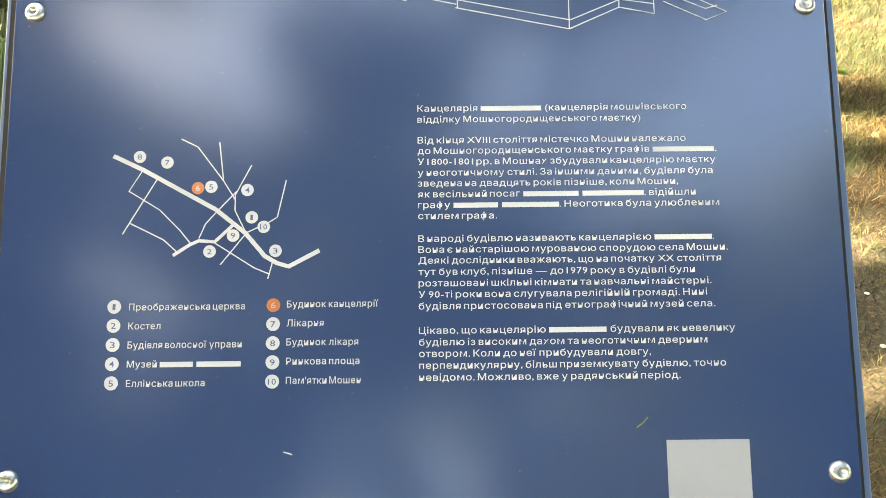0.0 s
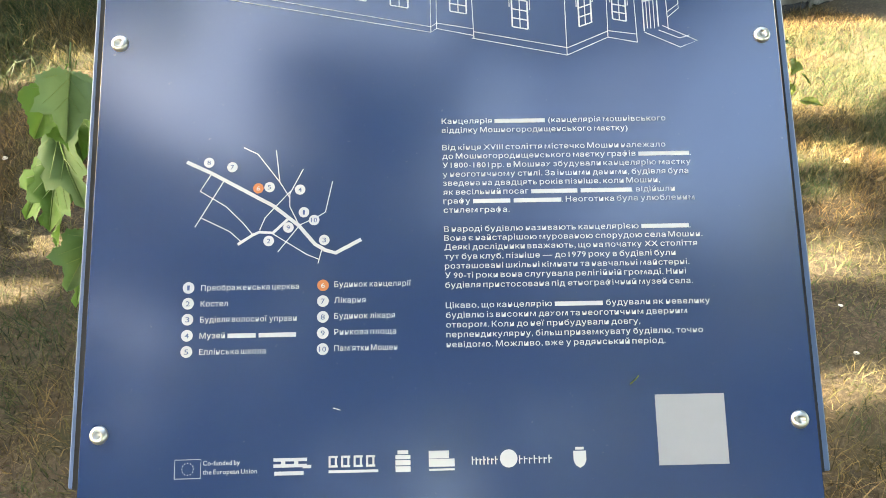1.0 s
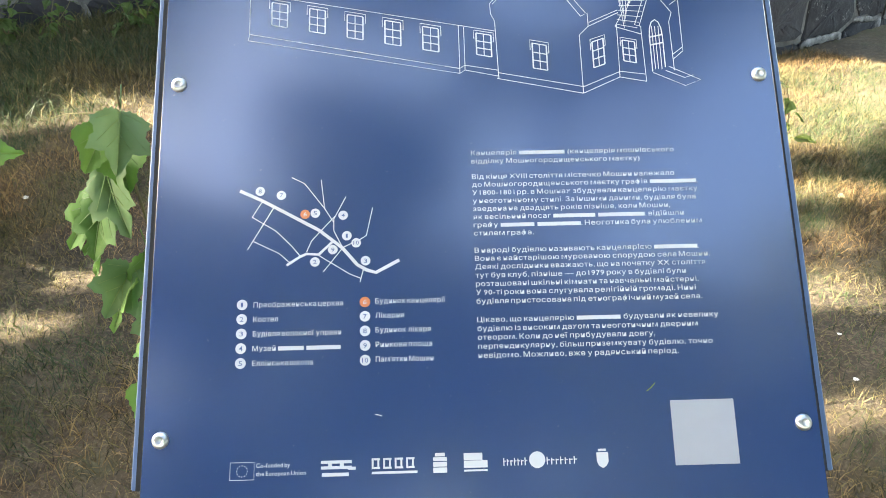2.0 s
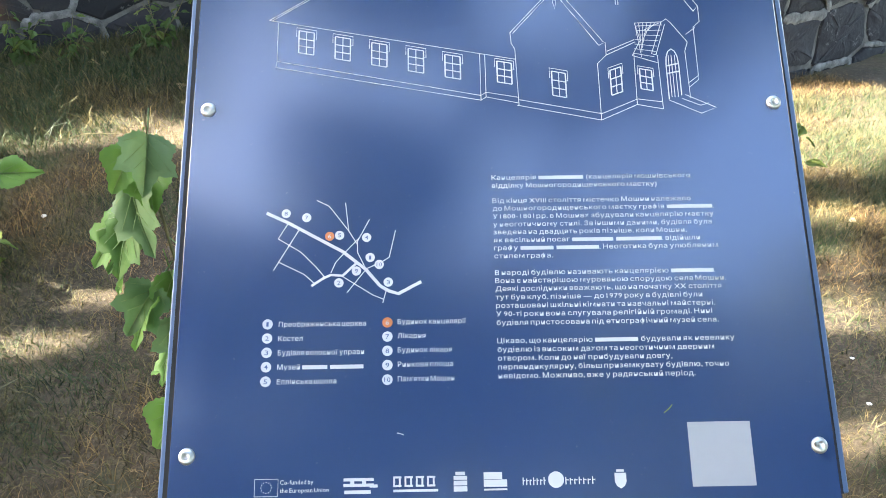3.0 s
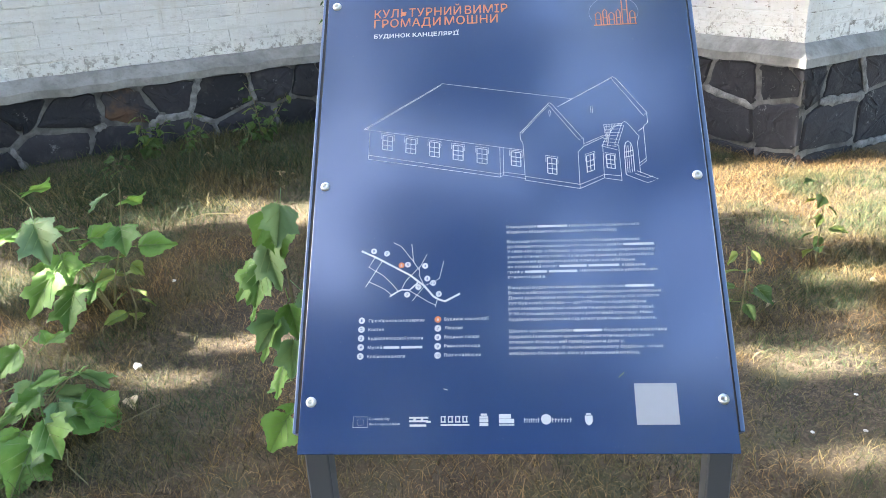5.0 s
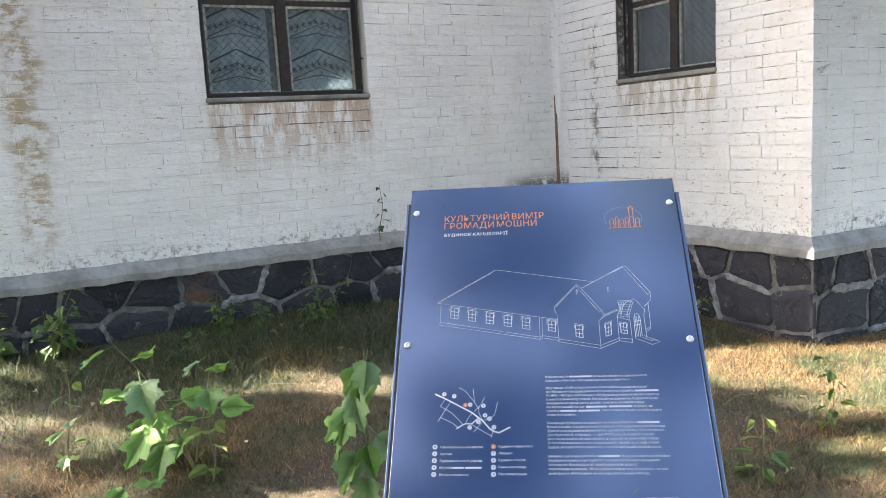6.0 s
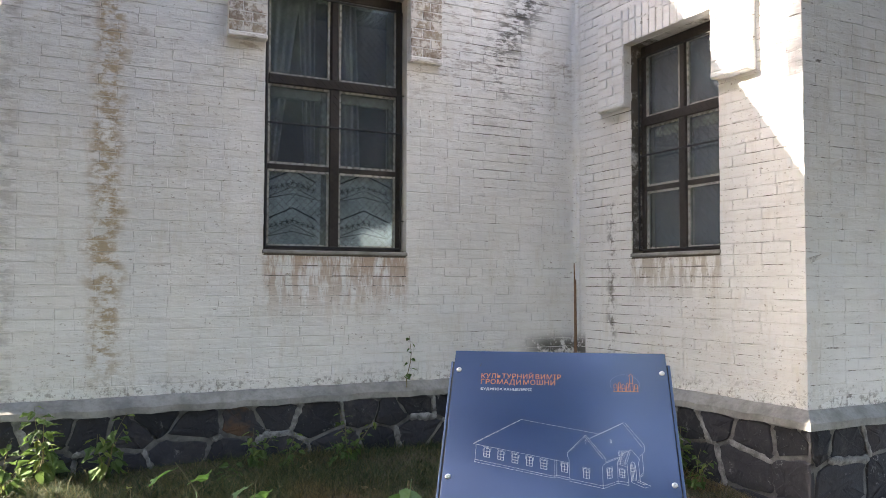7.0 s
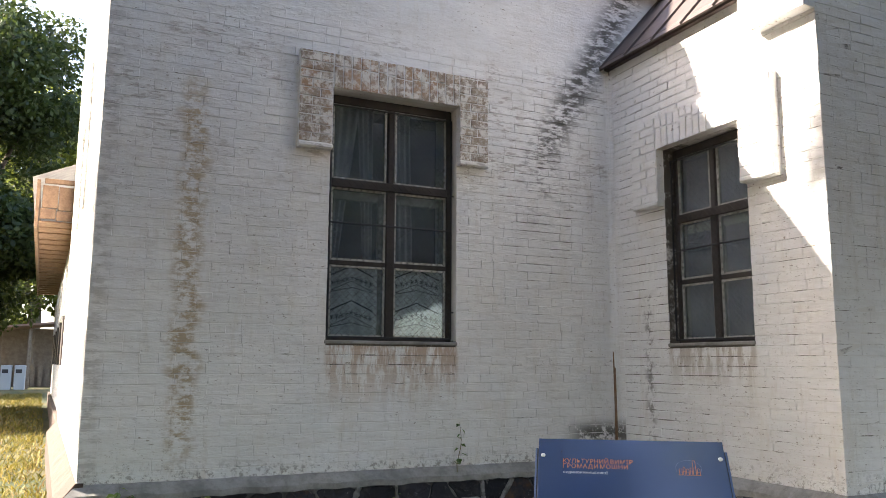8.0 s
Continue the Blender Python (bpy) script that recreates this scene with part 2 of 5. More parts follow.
def joints():
    n = Nodes("limewashed_joint", 0.95)
    over = n.op("MAXIMUM", n.op("SUBTRACT", n.z, 3.75), 0.0)
    line = n.op("SUBTRACT", n.x, n.op("ADD", n.mul(over, 0.58), 3.02))
    gable = n.step(n.y, 4.70, 4.72)
    mould = n.mul(gable, n.band(line, -0.45, 0.22, 0.25), n.step(n.z, 2.0, 3.6))
    porch = n.mul(n.step(n.x, 3.70, 3.72), n.step(n.y, 4.72, 4.70))
    inner = n.mul(porch, n.band(n.y, 3.9, 4.7, 0.2))
    sill = n.mul(gable, n.band(n.x, 0.74, 2.02, 0.05), n.step(n.z, 1.3, 1.8), n.step(n.z, 1.9, 1.84))
    right = n.mul(gable, n.step(n.x, 1.9, 2.8))
    sill2 = n.mul(porch, n.band(n.y, 2.98, 4.02, 0.05), n.step(n.z, 1.4, 1.65), n.step(n.z, 1.9, 1.84))
    worn = n.op("ADD", n.mul(mould, 0.46), n.mul(n.op("ADD", inner, n.mul(n.op("ADD", sill, sill2), 2.0)), 0.17))
    worn = n.op("ADD", worn, n.noise(4.5, 6, 0.75))
    worn = n.op("ADD", worn, n.mul(n.op("ADD", right, n.mul(porch, 1.9)), 0.06))
    c = n.mix(n.step(worn, 0.60, 0.76), (0.70, 0.68, 0.645), (0.12, 0.105, 0.088))
    n.bump(n.noise(60, 4, 0.7), 0.5, 0.004)
    return n.colour(c)


def hood_brick():
    n = Nodes("worn_whitewashed_brick", 0.9)
    c = n.mix(n.rand(), (0.24, 0.18, 0.135), (0.34, 0.27, 0.20))
    c = n.mix(n.step(n.noise(2.6, 3), 0.48, 0.62), c, (0.40, 0.25, 0.15))
    c = n.mix(n.mul(n.step(n.noise(90, 4, 0.7), 0.5, 0.65), 0.5), c, (0.16, 0.11, 0.08))
    c = n.mix(n.mul(n.step(n.noise(30, 5, 0.7), 0.42, 0.68), 0.6), c, (0.66, 0.62, 0.56))
    c = n.mix(n.step(n.noise(9, 6, 0.7), 0.46, 0.58), c, (0.72, 0.69, 0.64))
    n.bump(n.noise(50, 5, 0.7), 0.7, 0.006)
    return n.colour(c)


WHITEWASH, JOINTS = whitewash(), joints()
MORTAR = plain("dark_old_mortar", (0.07, 0.069, 0.07), (0.20, 0.198, 0.195), 7, 0.9, bump=0.8, dist=0.015)
PALE_MORTAR = plain("pale_smeared_mortar", (0.09, 0.09, 0.092), (0.30, 0.30, 0.30), 16, 0.9, bump=0.9, dist=0.012)
HOOD_BRICK = hood_brick()
LEDGE = plain("weathered_concrete", (0.17, 0.165, 0.15), (0.32, 0.31, 0.29), 5, 0.9, bump=0.6, dist=0.01)
STONE, EARTH, BLADES, LAWN, GLASS, BLUE = stone(), earth(), blades(), lawn(), glass(), board_blue()
FRAME_WOOD = plain("weathered_brown_wood", (0.020, 0.016, 0.0145), (0.042, 0.033, 0.028), 12, 0.7, bump=0.5)
OLD_PAINT = plain("flaking_grey_paint", (0.55, 0.55, 0.51), (0.26, 0.25, 0.21), 22, 0.8, bump=0.5)
ROOF_METAL = plain("brown_roof_sheet", (0.075, 0.055, 0.048), (0.115, 0.088, 0.076), 5, 0.55, 0.2)
EAVE_WOOD = plain("raw_eave_boards", (0.20, 0.12, 0.075), (0.34, 0.22, 0.14), 8, 0.8)
SHEET_GREY = plain("weathered_grey_sheet", (0.30, 0.29, 0.28), (0.42, 0.41, 0.39), 5, 0.6, bump=0.3)
RUST = plain("rusty_iron", (0.16, 0.085, 0.045), (0.28, 0.18, 0.11), 30, 0.85, 0.3)
WIRE = solid("dark_wire", (0.045, 0.043, 0.04), 0.8)
IRON = solid("black_iron_bar", (0.02, 0.02, 0.022), 0.6)
CURTAIN = plain("grey_green_curtain", (0.33, 0.33, 0.345), (0.44, 0.435, 0.45), 6, 0.9, bump=0)
SHEER = plain("pale_blue_grey_curtain", (0.12, 0.14, 0.175), (0.18, 0.20, 0.24), 6, 0.9, bump=0)
LACE = plain("white_lace_cloth", (0.72, 0.74, 0.76), (0.80, 0.81, 0.82), 20, 0.9, bump=0)
LACE_DARK = solid("dark_lace_pattern", (0.06, 0.065, 0.075), 0.9)
# dark tone puts the dimness of the rooms into the plaster colour
ROOM = plain("room_plaster_toned_dim", (0.10, 0.11, 0.12), (0.14, 0.15, 0.16), 2, 0.9, bump=0)
PRINT_WHITE = solid("white_print", (0.60, 0.62, 0.65), 0.35)
PRINT_GREY = solid("pale_grey_print", (0.36, 0.38, 0.42), 0.35)
PRINT_ORANGE = solid("orange_print", (0.60, 0.20, 0.075), 0.35)
PRINT_BLUE = solid("blue_print", (0.045, 0.09, 0.24), 0.35)
PRINT_FAINT = solid("faint_circle_print", (0.16, 0.20, 0.36), 0.35)
RAIL = solid("blue_painted_steel", (0.11, 0.17, 0.30), 0.35)
POST = solid("dark_grey_painted_steel", (0.06, 0.065, 0.075), 0.5)
BLACK = solid("black_gap_strip", (0.008, 0.008, 0.01), 0.7)
STEEL = Nodes("zinc_bolt", 0.28, 1.0).colour((0.72, 0.71, 0.68))
LEAF_GREEN = leaf("sapling_leaf", (0.065, 0.165, 0.024), (0.15, 0.30, 0.05), (0.19, 0.32, 0.08))
LEAF_VEIN = plain("pale_leaf_vein", (0.12, 0.21, 0.06), (0.17, 0.26, 0.08), 30, 0.6, bump=0)
LEAF_PALE = leaf("pale_leaf_underside", (0.10, 0.20, 0.07), (0.16, 0.26, 0.11), (0.14, 0.23, 0.09))
LEAF_YELLOW = leaf("yellow_green_leaf", (0.12, 0.18, 0.03), (0.21, 0.25, 0.05), (0.18, 0.24, 0.06))
LEAF_SMALL = leaf("small_weed_leaf", (0.045, 0.095, 0.02), (0.10, 0.17, 0.04), (0.12, 0.18, 0.05))
SIDE_PLASTER = plain("brown_weathered_plaster", (0.045, 0.028, 0.020), (0.085, 0.056, 0.042), 5, 0.9, bump=0.8, dist=0.02)
LEAF_DRY = leaf("fallen_dry_leaf", (0.36, 0.25, 0.13), (0.50, 0.40, 0.25), (0.30, 0.20, 0.10))
CROWN = leaf("crown_leaves", (0.06, 0.10, 0.02), (0.17, 0.21, 0.04), (0.26, 0.28, 0.05), 6)
CROWN_MID = leaf("crown_mid_leaves", (0.014, 0.032, 0.012), (0.055, 0.085, 0.018), (0.12, 0.15, 0.03), 6)
CROWN_DARK = leaf("crown_dark_leaves", (0.025, 0.045, 0.018), (0.055, 0.08, 0.03), (0.07, 0.09, 0.04), 6)
STEM = plain("green_brown_stem", (0.14, 0.13, 0.06), (0.20, 0.17, 0.09), 30, 0.8, bump=0)
BARK = plain("tree_bark", (0.10, 0.08, 0.06), (0.17, 0.14, 0.11), 6, 0.95, bump=0.9, dist=0.04)
CHIP = solid("white_chip", (0.75, 0.73, 0.68), 0.8)
CABINET_WHITE = solid("white_enamel", (0.36, 0.38, 0.39), 0.4)
SHED_WOOD = plain("old_shed_wood", (0.16, 0.12, 0.09), (0.24, 0.19, 0.14), 5, 0.9)
SHED_ROOF = plain("brown_shed_roof", (0.20, 0.12, 0.09), (0.27, 0.17, 0.13), 4, 0.8)


# ---- mesh tools ----
def empty(name, m, **tags):
    ob = new(name)
    ob.matrix_world = m
    return tagged(ob, **tags)


def link_mesh(name, mesh, material, parent=None, label="", m=None):
    ob = new(name, mesh)
    if material is not None and not mesh.materials:
        mesh.materials.append(material)
    if parent is not None:
        ob.parent = parent
    if m is not None:
        ob.matrix_basis = m
    return tagged(ob, label=label)


def part(name, bm, material, parent=None, label="", m=None, smooth=False):
    mesh = bpy.data.meshes.new(name)
    bm.normal_update()
    bm.to_mesh(mesh)
    bm.free()
    if smooth:
        mesh.shade_smooth()
    return link_mesh(name, mesh, material, parent, label, m)


def box(bm, x0, x1, y0, y1, z0, z1, bevel=0.0):
    made = bmesh.ops.create_cube(bm, size=1.0, matrix=Matrix.LocRotScale(
        ((x0 + x1) / 2, (y0 + y1) / 2, (z0 + z1) / 2), None, (abs(x1 - x0), abs(y1 - y0), abs(z1 - z0))))
    if bevel:
        edges = list({e for v in made["verts"] for e in v.link_edges})
        bmesh.ops.bevel(bm, geom=edges, offset=bevel, segments=1, affect="EDGES")
    return bm


def boxes(*list_of_boxes, bevel=0.0):
    bm = bmesh.new()
    for b in list_of_boxes:
        box(bm, *b, bevel=bevel)
    return bm


def tube(bm, points, radii, sides=6):
    """A tapered tube along points."""
    rings = []
    for i, p in enumerate(points):
        p = Vector(p)
        a, b = Vector(points[max(i - 1, 0)]), Vector(points[min(i + 1, len(points) - 1)])
        q = (b - a).to_track_quat("Z", "Y")
        r = radii[i] if isinstance(radii, (list, tuple)) else radii
        rings.append([bm.verts.new(p + q @ Vector((r * math.cos(6.2832 * k / sides), r * math.sin(6.2832 * k / sides), 0))) for k in range(sides)])
    for lo, hi in zip(rings, rings[1:]):
        for k in range(sides):
            bm.faces.new((lo[k], lo[(k + 1) % sides], hi[(k + 1) % sides], hi[k]))
    bm.faces.new(rings[0][::-1])
    bm.faces.new(rings[-1])
    return bm


def prism(bm, outline, y0, y1):
    """Extrudes an outline in x and z from y0 to y1."""
    a = [bm.verts.new((x, y0, z)) for x, z in outline]
    b = [bm.verts.new((x, y1, z)) for x, z in outline]
    bm.faces.new(a)
    bm.faces.new(b[::-1])
    for i in range(len(a)):
        j = (i + 1) % len(a)
        bm.faces.new((a[j], a[i], b[i], b[j]))
    bmesh.ops.recalc_face_normals(bm, faces=bm.faces)
    return bm


def mesh_np(name, verts, faces):
    """A mesh from an array of points and an array of equal-sided faces."""
    mesh = bpy.data.meshes.new(name)
    n, k = faces.shape
    mesh.vertices.add(len(verts))
    mesh.vertices.foreach_set("co", verts.astype(np.float32).ravel())
    mesh.loops.add(n * k)
    mesh.loops.foreach_set("vertex_index", faces.astype(np.int32).ravel())
    mesh.polygons.add(n)
    mesh.polygons.foreach_set("loop_start", np.arange(0, n * k, k, dtype=np.int32))
    mesh.update(calc_edges=True)
    mesh.shade_flat()
    mesh.validate()
    return mesh


# ---- brickwork ----
COURSE, LONG, JOINT, HEAD_JOINT = 0.0835, 0.262, 0.0048, 0.0009
BRICK_FACES = np.array([[0, 1, 2, 3], [4, 5, 1, 0], [5, 6, 2, 1], [6, 7, 3, 2], [7, 4, 0, 3],
                        [8, 9, 5, 4], [9, 10, 6, 5], [10, 11, 7, 6], [11, 8, 4, 7]])


def brick_points(rng, w, h, wear=0.0064):
    """Twelve points of one worn brick, standing at its lower left corner, its face towards -y."""
    out = []
    for inset, depth in ((0.0022, 0.0), (0.0004, 0.0014), (0.0, 0.010)):
        for cx, cz in ((0, 0), (1, 0), (1, 1), (0, 1)):
            x = inset if cx == 0 else w - inset
            z = inset if cz == 0 else h - inset
            out.append((x + rng.uniform(-1, 1) * wear * 0.5, depth + rng.uniform(-1, 1) * wear * 0.4, z + rng.uniform(-1, 1) * wear * 0.55))
    return np.array(out)


def courses(rng, x0, x1, z0, z1, holes):
    """Yields the bricks of a wall as x, z, length, height, running bond with some headers, cut at the holes."""
    row, z = 0, z0
    while z < z1 - 0.02:
        h = min(COURSE, z1 - z)
        spans = [(x0, x1)]
        for hx0, hx1, hz0, hz1 in holes:
            if z + h * 0.5 > hz0 and z + h * 0.5 < hz1:
                spans = [s for a, b in spans for s in ((a, min(b, hx0)), (max(a, hx1), b)) if s[1] - s[0] > 0.01]
        for a, b in spans:
            x = a
            shift = (row % 2) * 0.5 * LONG
            if shift:
                yield x, z, min(shift, b - a), h
                x += shift
            while x < b - 0.005:
                w = LONG * (0.5 if rng.random() < 0.4 else 1.0) * rng.uniform(0.96, 1.04)
                if b - x - w < 0.06:
                    w = b - x
                yield x, z, w, h
                x += w
        z += h
        row += 1


def brick_wall(parent, rng, cells, near, m=None, most=300):
    """Single bricks where near() says so, up to 300, and the rest joined into one mesh."""
    sorts = []
    for k in range(10):
        pts = brick_points(rng, LONG - HEAD_JOINT, COURSE - JOINT)
        mesh = mesh_np("brick", pts, BRICK_FACES)
        mesh.materials.append(WHITEWASH)
        sorts.append(mesh)
    rest, count = [], 0
    for x, z, w, h in cells:
        proud = rng.uniform(-0.0012, 0.0012)
        if count < most and near(x + w / 2, z):
            ob = link_mesh("brick", sorts[rng.integers(10)], None, parent)
            place = pose(x + HEAD_JOINT / 2, proud, z + JOINT / 2, 0, 0, 0) @ Matrix.Diagonal(((w - HEAD_JOINT) / (LONG - HEAD_JOINT), 1, (h - JOINT) / (COURSE - JOINT), 1))
            ob.matrix_basis = m @ place if m is not None else place
            count += 1
        else:
            p = brick_points(rng, w - HEAD_JOINT, h - JOINT)
            p += (x + HEAD_JOINT / 2, proud, z + JOINT / 2)
            rest.append(p)
    if rest:
        verts = np.concatenate(rest)
        faces = (BRICK_FACES[None] + 12 * np.arange(len(rest))[:, None, None]).reshape(-1, 4)
        ob = link_mesh("brickwork", mesh_np("brickwork", verts, faces), WHITEWASH, parent)
        if m is not None:
            ob.matrix_basis = m
        tagged(ob, kind="stuff")


def wall_body(x0, x1, z0, z1, holes, thick=0.5, back=0.0056):
    """The core of a wall, its face a little behind the bricks, with openings cut through."""
    bm = bmesh.new()
    if not holes:
        return box(bm, x0, x1, back, thick, z0, z1)
    hx0, hx1, hz0, hz1 = holes[0]
    box(bm, x0, hx0, back, thick, z0, z1)
    box(bm, hx1, x1, back, thick, z0, z1)
    box(bm, hx0, hx1, back, thick, z0, hz0)
    box(bm, hx0, hx1, back, thick, hz1, z1)
    return bm


# ---- the ground ----
def height(x, y):
    """The lie of the land: nearly level, rising a little to the house and to the far yard."""
    near = np.clip((np.minimum(y, 4.8) - 1.2) / 3.4, 0, 1)
    rise = 0.19 * near * near * (3 - 2 * near)
    fade = np.clip((np.asarray(x, float) - 1.0) / 2.0, 0, 1)
    rise = rise * (1 - 0.35 * fade)
    bumps = 0.012 * np.sin(5.1 * x + 1.3 * y) * np.sin(4.3 * y - 0.7 * x) + 0.008 * np.sin(11 * x - 3 * y) * np.sin(9 * y + 2 * x)
    far = np.clip((y - 12) / 40, 0, 1) * 0.35
    return rise + bumps * np.clip(1 - np.abs(y) / 40, 0, 1) + far


def make_ground():
    def spaced(lo, a, b, hi, fine, coarse):
        return np.concatenate([-np.geomspace(-lo + 1, 1, coarse)[:-1] + 1 + a, np.linspace(a, b, fine), np.geomspace(1, hi, coarse)[1:] - 1 + b])
    xs = spaced(-400, -2.5, 6.0, 400, 120, 14)
    ys = spaced(-400, -1.0, 5.2, 400, 100, 22)
    gx, gy = np.meshgrid(xs, ys)
    gz = height(gx, gy)
    verts = np.stack([gx, gy, gz], -1).reshape(-1, 3)
    i = np.arange(len(xs) * len(ys)).reshape(len(ys), len(xs))
    faces = np.stack([i[:-1, :-1], i[:-1, 1:], i[1:, 1:], i[1:, :-1]], -1).reshape(-1, 4)
    mesh = mesh_np("ground", verts, faces)
    mesh.shade_smooth()
    tagged(link_mesh("ground", mesh, EARTH), "dry brown earth with thin straw-coloured and green grass", "ground", kind="structure")


make_ground()


# ---- the house: walls ----
GABLE_Y, PORCH_X, FRONT_Y = 4.85, 3.84, 2.21
TOP, PORCH_TOP, FOOT = 5.8, 4.86, 0.72
W1 = (0.735, 2.005, 1.83, 4.135)
W2 = (4.85 - 4.02, 4.85 - 2.98, 1.83, 3.73)
GABLE_M = pose(0, GABLE_Y, 0)
PORCH_M = pose(PORCH_X, GABLE_Y, 0, 0, 0, -90)
FRONT_M = pose(PORCH_X, FRONT_Y, 0)
SIDE_M = pose(-1.172 - 7.35 * math.sin(radians(2.0)), GABLE_Y + 7.35 * math.cos(radians(2.0)), 0, 0, 0, -90 + 2.0)
SIDE_LONG = 7.35


def structure(name, bm, material, m, label, category="wall"):
    ob = part(name, bm, material, m=m)
    return tagged(ob, label, category, kind="structure")


wall_main = structure("wall_main", wall_body(-1.170, 6.898, FOOT, TOP, [W1]), JOINTS, GABLE_M,
                      "whitewashed old brick wall with rust runs and black mould")
wall_porch = structure("wall_porch", wall_body(0.0, 2.638, FOOT, PORCH_TOP, [W2], 0.45), JOINTS, PORCH_M,
                       "whitewashed brick side wall of the porch, partly sunlit")
wall_front = structure("wall_front", wall_body(0.452, 3.2, FOOT, PORCH_TOP + 0.3, [], 0.45), JOINTS, FRONT_M,
                       "whitewashed brick front wall of the porch in shade")
side_outline = [(0, FOOT), (SIDE_LONG - 0.02, FOOT), (SIDE_LONG - 0.02, TOP + 0.35), (SIDE_LONG - 0.1, TOP + 0.55), (6.06, 7.94), (5.78, 8.68), (3.7, 11.3), (0.1, TOP + 0.55), (0, TOP)]
wall_side = structure("wall_side", prism(bmesh.new(), side_outline, 0.0, 0.45), WHITEWASH, SIDE_M,
                      "sunlit whitewashed gable wall with a raised rake")


def cove():
    """The plaster fillet in the inner corner between house and porch."""
    bm = bmesh.new()
    arc = [(0.0, 0.0)] + [(-0.075 * (1 - math.sin(a)), -0.075 * (1 - math.cos(a))) for a in [0, 0.4, 0.8, 1.2, 1.5708]]
    lo = [bm.verts.new((PORCH_X + x, GABLE_Y + y, FOOT + 0.2)) for x, y in arc]
    hi = [bm.verts.new((PORCH_X + x, GABLE_Y + y, PORCH_TOP - 0.1)) for x, y in arc]
    for i in range(len(arc)):
        j = (i + 1) % len(arc)
        bm.faces.new((lo[i], lo[j], hi[j], hi[i]))
    bm.faces.new(hi)
    bmesh.ops.recalc_face_normals(bm, faces=bm.faces)
    tagged(part("corner_fillet", bm, WHITEWASH, smooth=False), "smeared whitewashed plaster in the inner corner", "plaster", kind="structure")


cove()


def plaster_skin():
    """Smooth render over the upper wall, its lower edge broken off along the courses."""
    rng = np.random.default_rng(31)
    bm, cols, rows = bmesh.new(), 150, []
    for i in range(cols + 1):
        x = -1.165 + 7.02 * i / cols
        z = 4.70 + 0.07 * math.sin(1.7 * x + 0.6) + 0.03 * math.sin(7.1 * x) + rng.uniform(-0.018, 0.018)
        rows.append([bm.verts.new((x, y, v)) for y, v in ((0.003, z - 0.03), (-0.0015, z + 0.12), (-0.005, z + 0.34), (-0.005, TOP - 0.01))])
    for a, b in zip(rows, rows[1:]):
        for k in range(3):
            bm.faces.new((a[k], b[k], b[k + 1], a[k + 1]))
    ob = part("plaster", bm, WHITEWASH, wall_main, smooth=True)
    return ob


plaster_skin()


# ---- plinth of dark stones ----
def clip(poly, px, pz, nx, nz):
    """Keeps the part of a convex outline on the near side of a line."""
    out = []
    for (ax, az), (bx, bz) in zip(poly, poly[1:] + poly[:1]):
        da, db = (ax - px) * nx + (az - pz) * nz, (bx - px) * nx + (bz - pz) * nz
        if da <= 0:
            out.append((ax, az))
        if da * db < 0:
            t = da / (da - db)
            out.append((ax + (bx - ax) * t, az + (bz - az) * t))
    return out


def rounded(poly, times=1):
    for _ in range(times):
        poly = [q for (ax, az), (bx, bz) in zip(poly, poly[1:] + poly[:1]) for q in ((0.9 * ax + 0.1 * bx, 0.9 * az + 0.1 * bz), (0.1 * ax + 0.9 * bx, 0.1 * az + 0.9 * bz))]
    return poly


def stone_piece(rng, outline):
    """One rough block with a bulging, chipped face towards -y."""
    cx, cz = sum(p[0] for p in outline) / len(outline), sum(p[1] for p in outline) / len(outline)
    dense = []
    for (ax, az), (bx, bz) in zip(outline, outline[1:] + outline[:1]):
        k = max(1, int(math.hypot(bx - ax, bz - az) / 0.06))
        dense += [(ax + (bx - ax) * i / k, az + (bz - az) * i / k) for i in range(k)]
    bm, rings = bmesh.new(), []
    wob = [rng.uniform(-0.013, 0.013) for p in dense]
    for inset, y, rough in ((1.0, 0.03, 0.0), (0.99, 0.0, 0.003), (0.94, -0.011, 0.004), (0.66, -0.018, 0.006), (0.3, -0.020, 0.005)):
        rings.append([bm.verts.new((cx + (x - cx) * inset + w, y + rng.uniform(-rough, rough), cz + (z - cz) * inset + w * 0.6)) for (x, z), w in zip(dense, wob)])
    for a, b in zip(rings, rings[1:]):
        for k in range(len(a)):
            j = (k + 1) % len(a)
            bm.faces.new((a[k], a[j], b[j], b[k]))
    bm.faces.new(rings[-1])
    bmesh.ops.recalc_face_normals(bm, faces=bm.faces)
    return bm


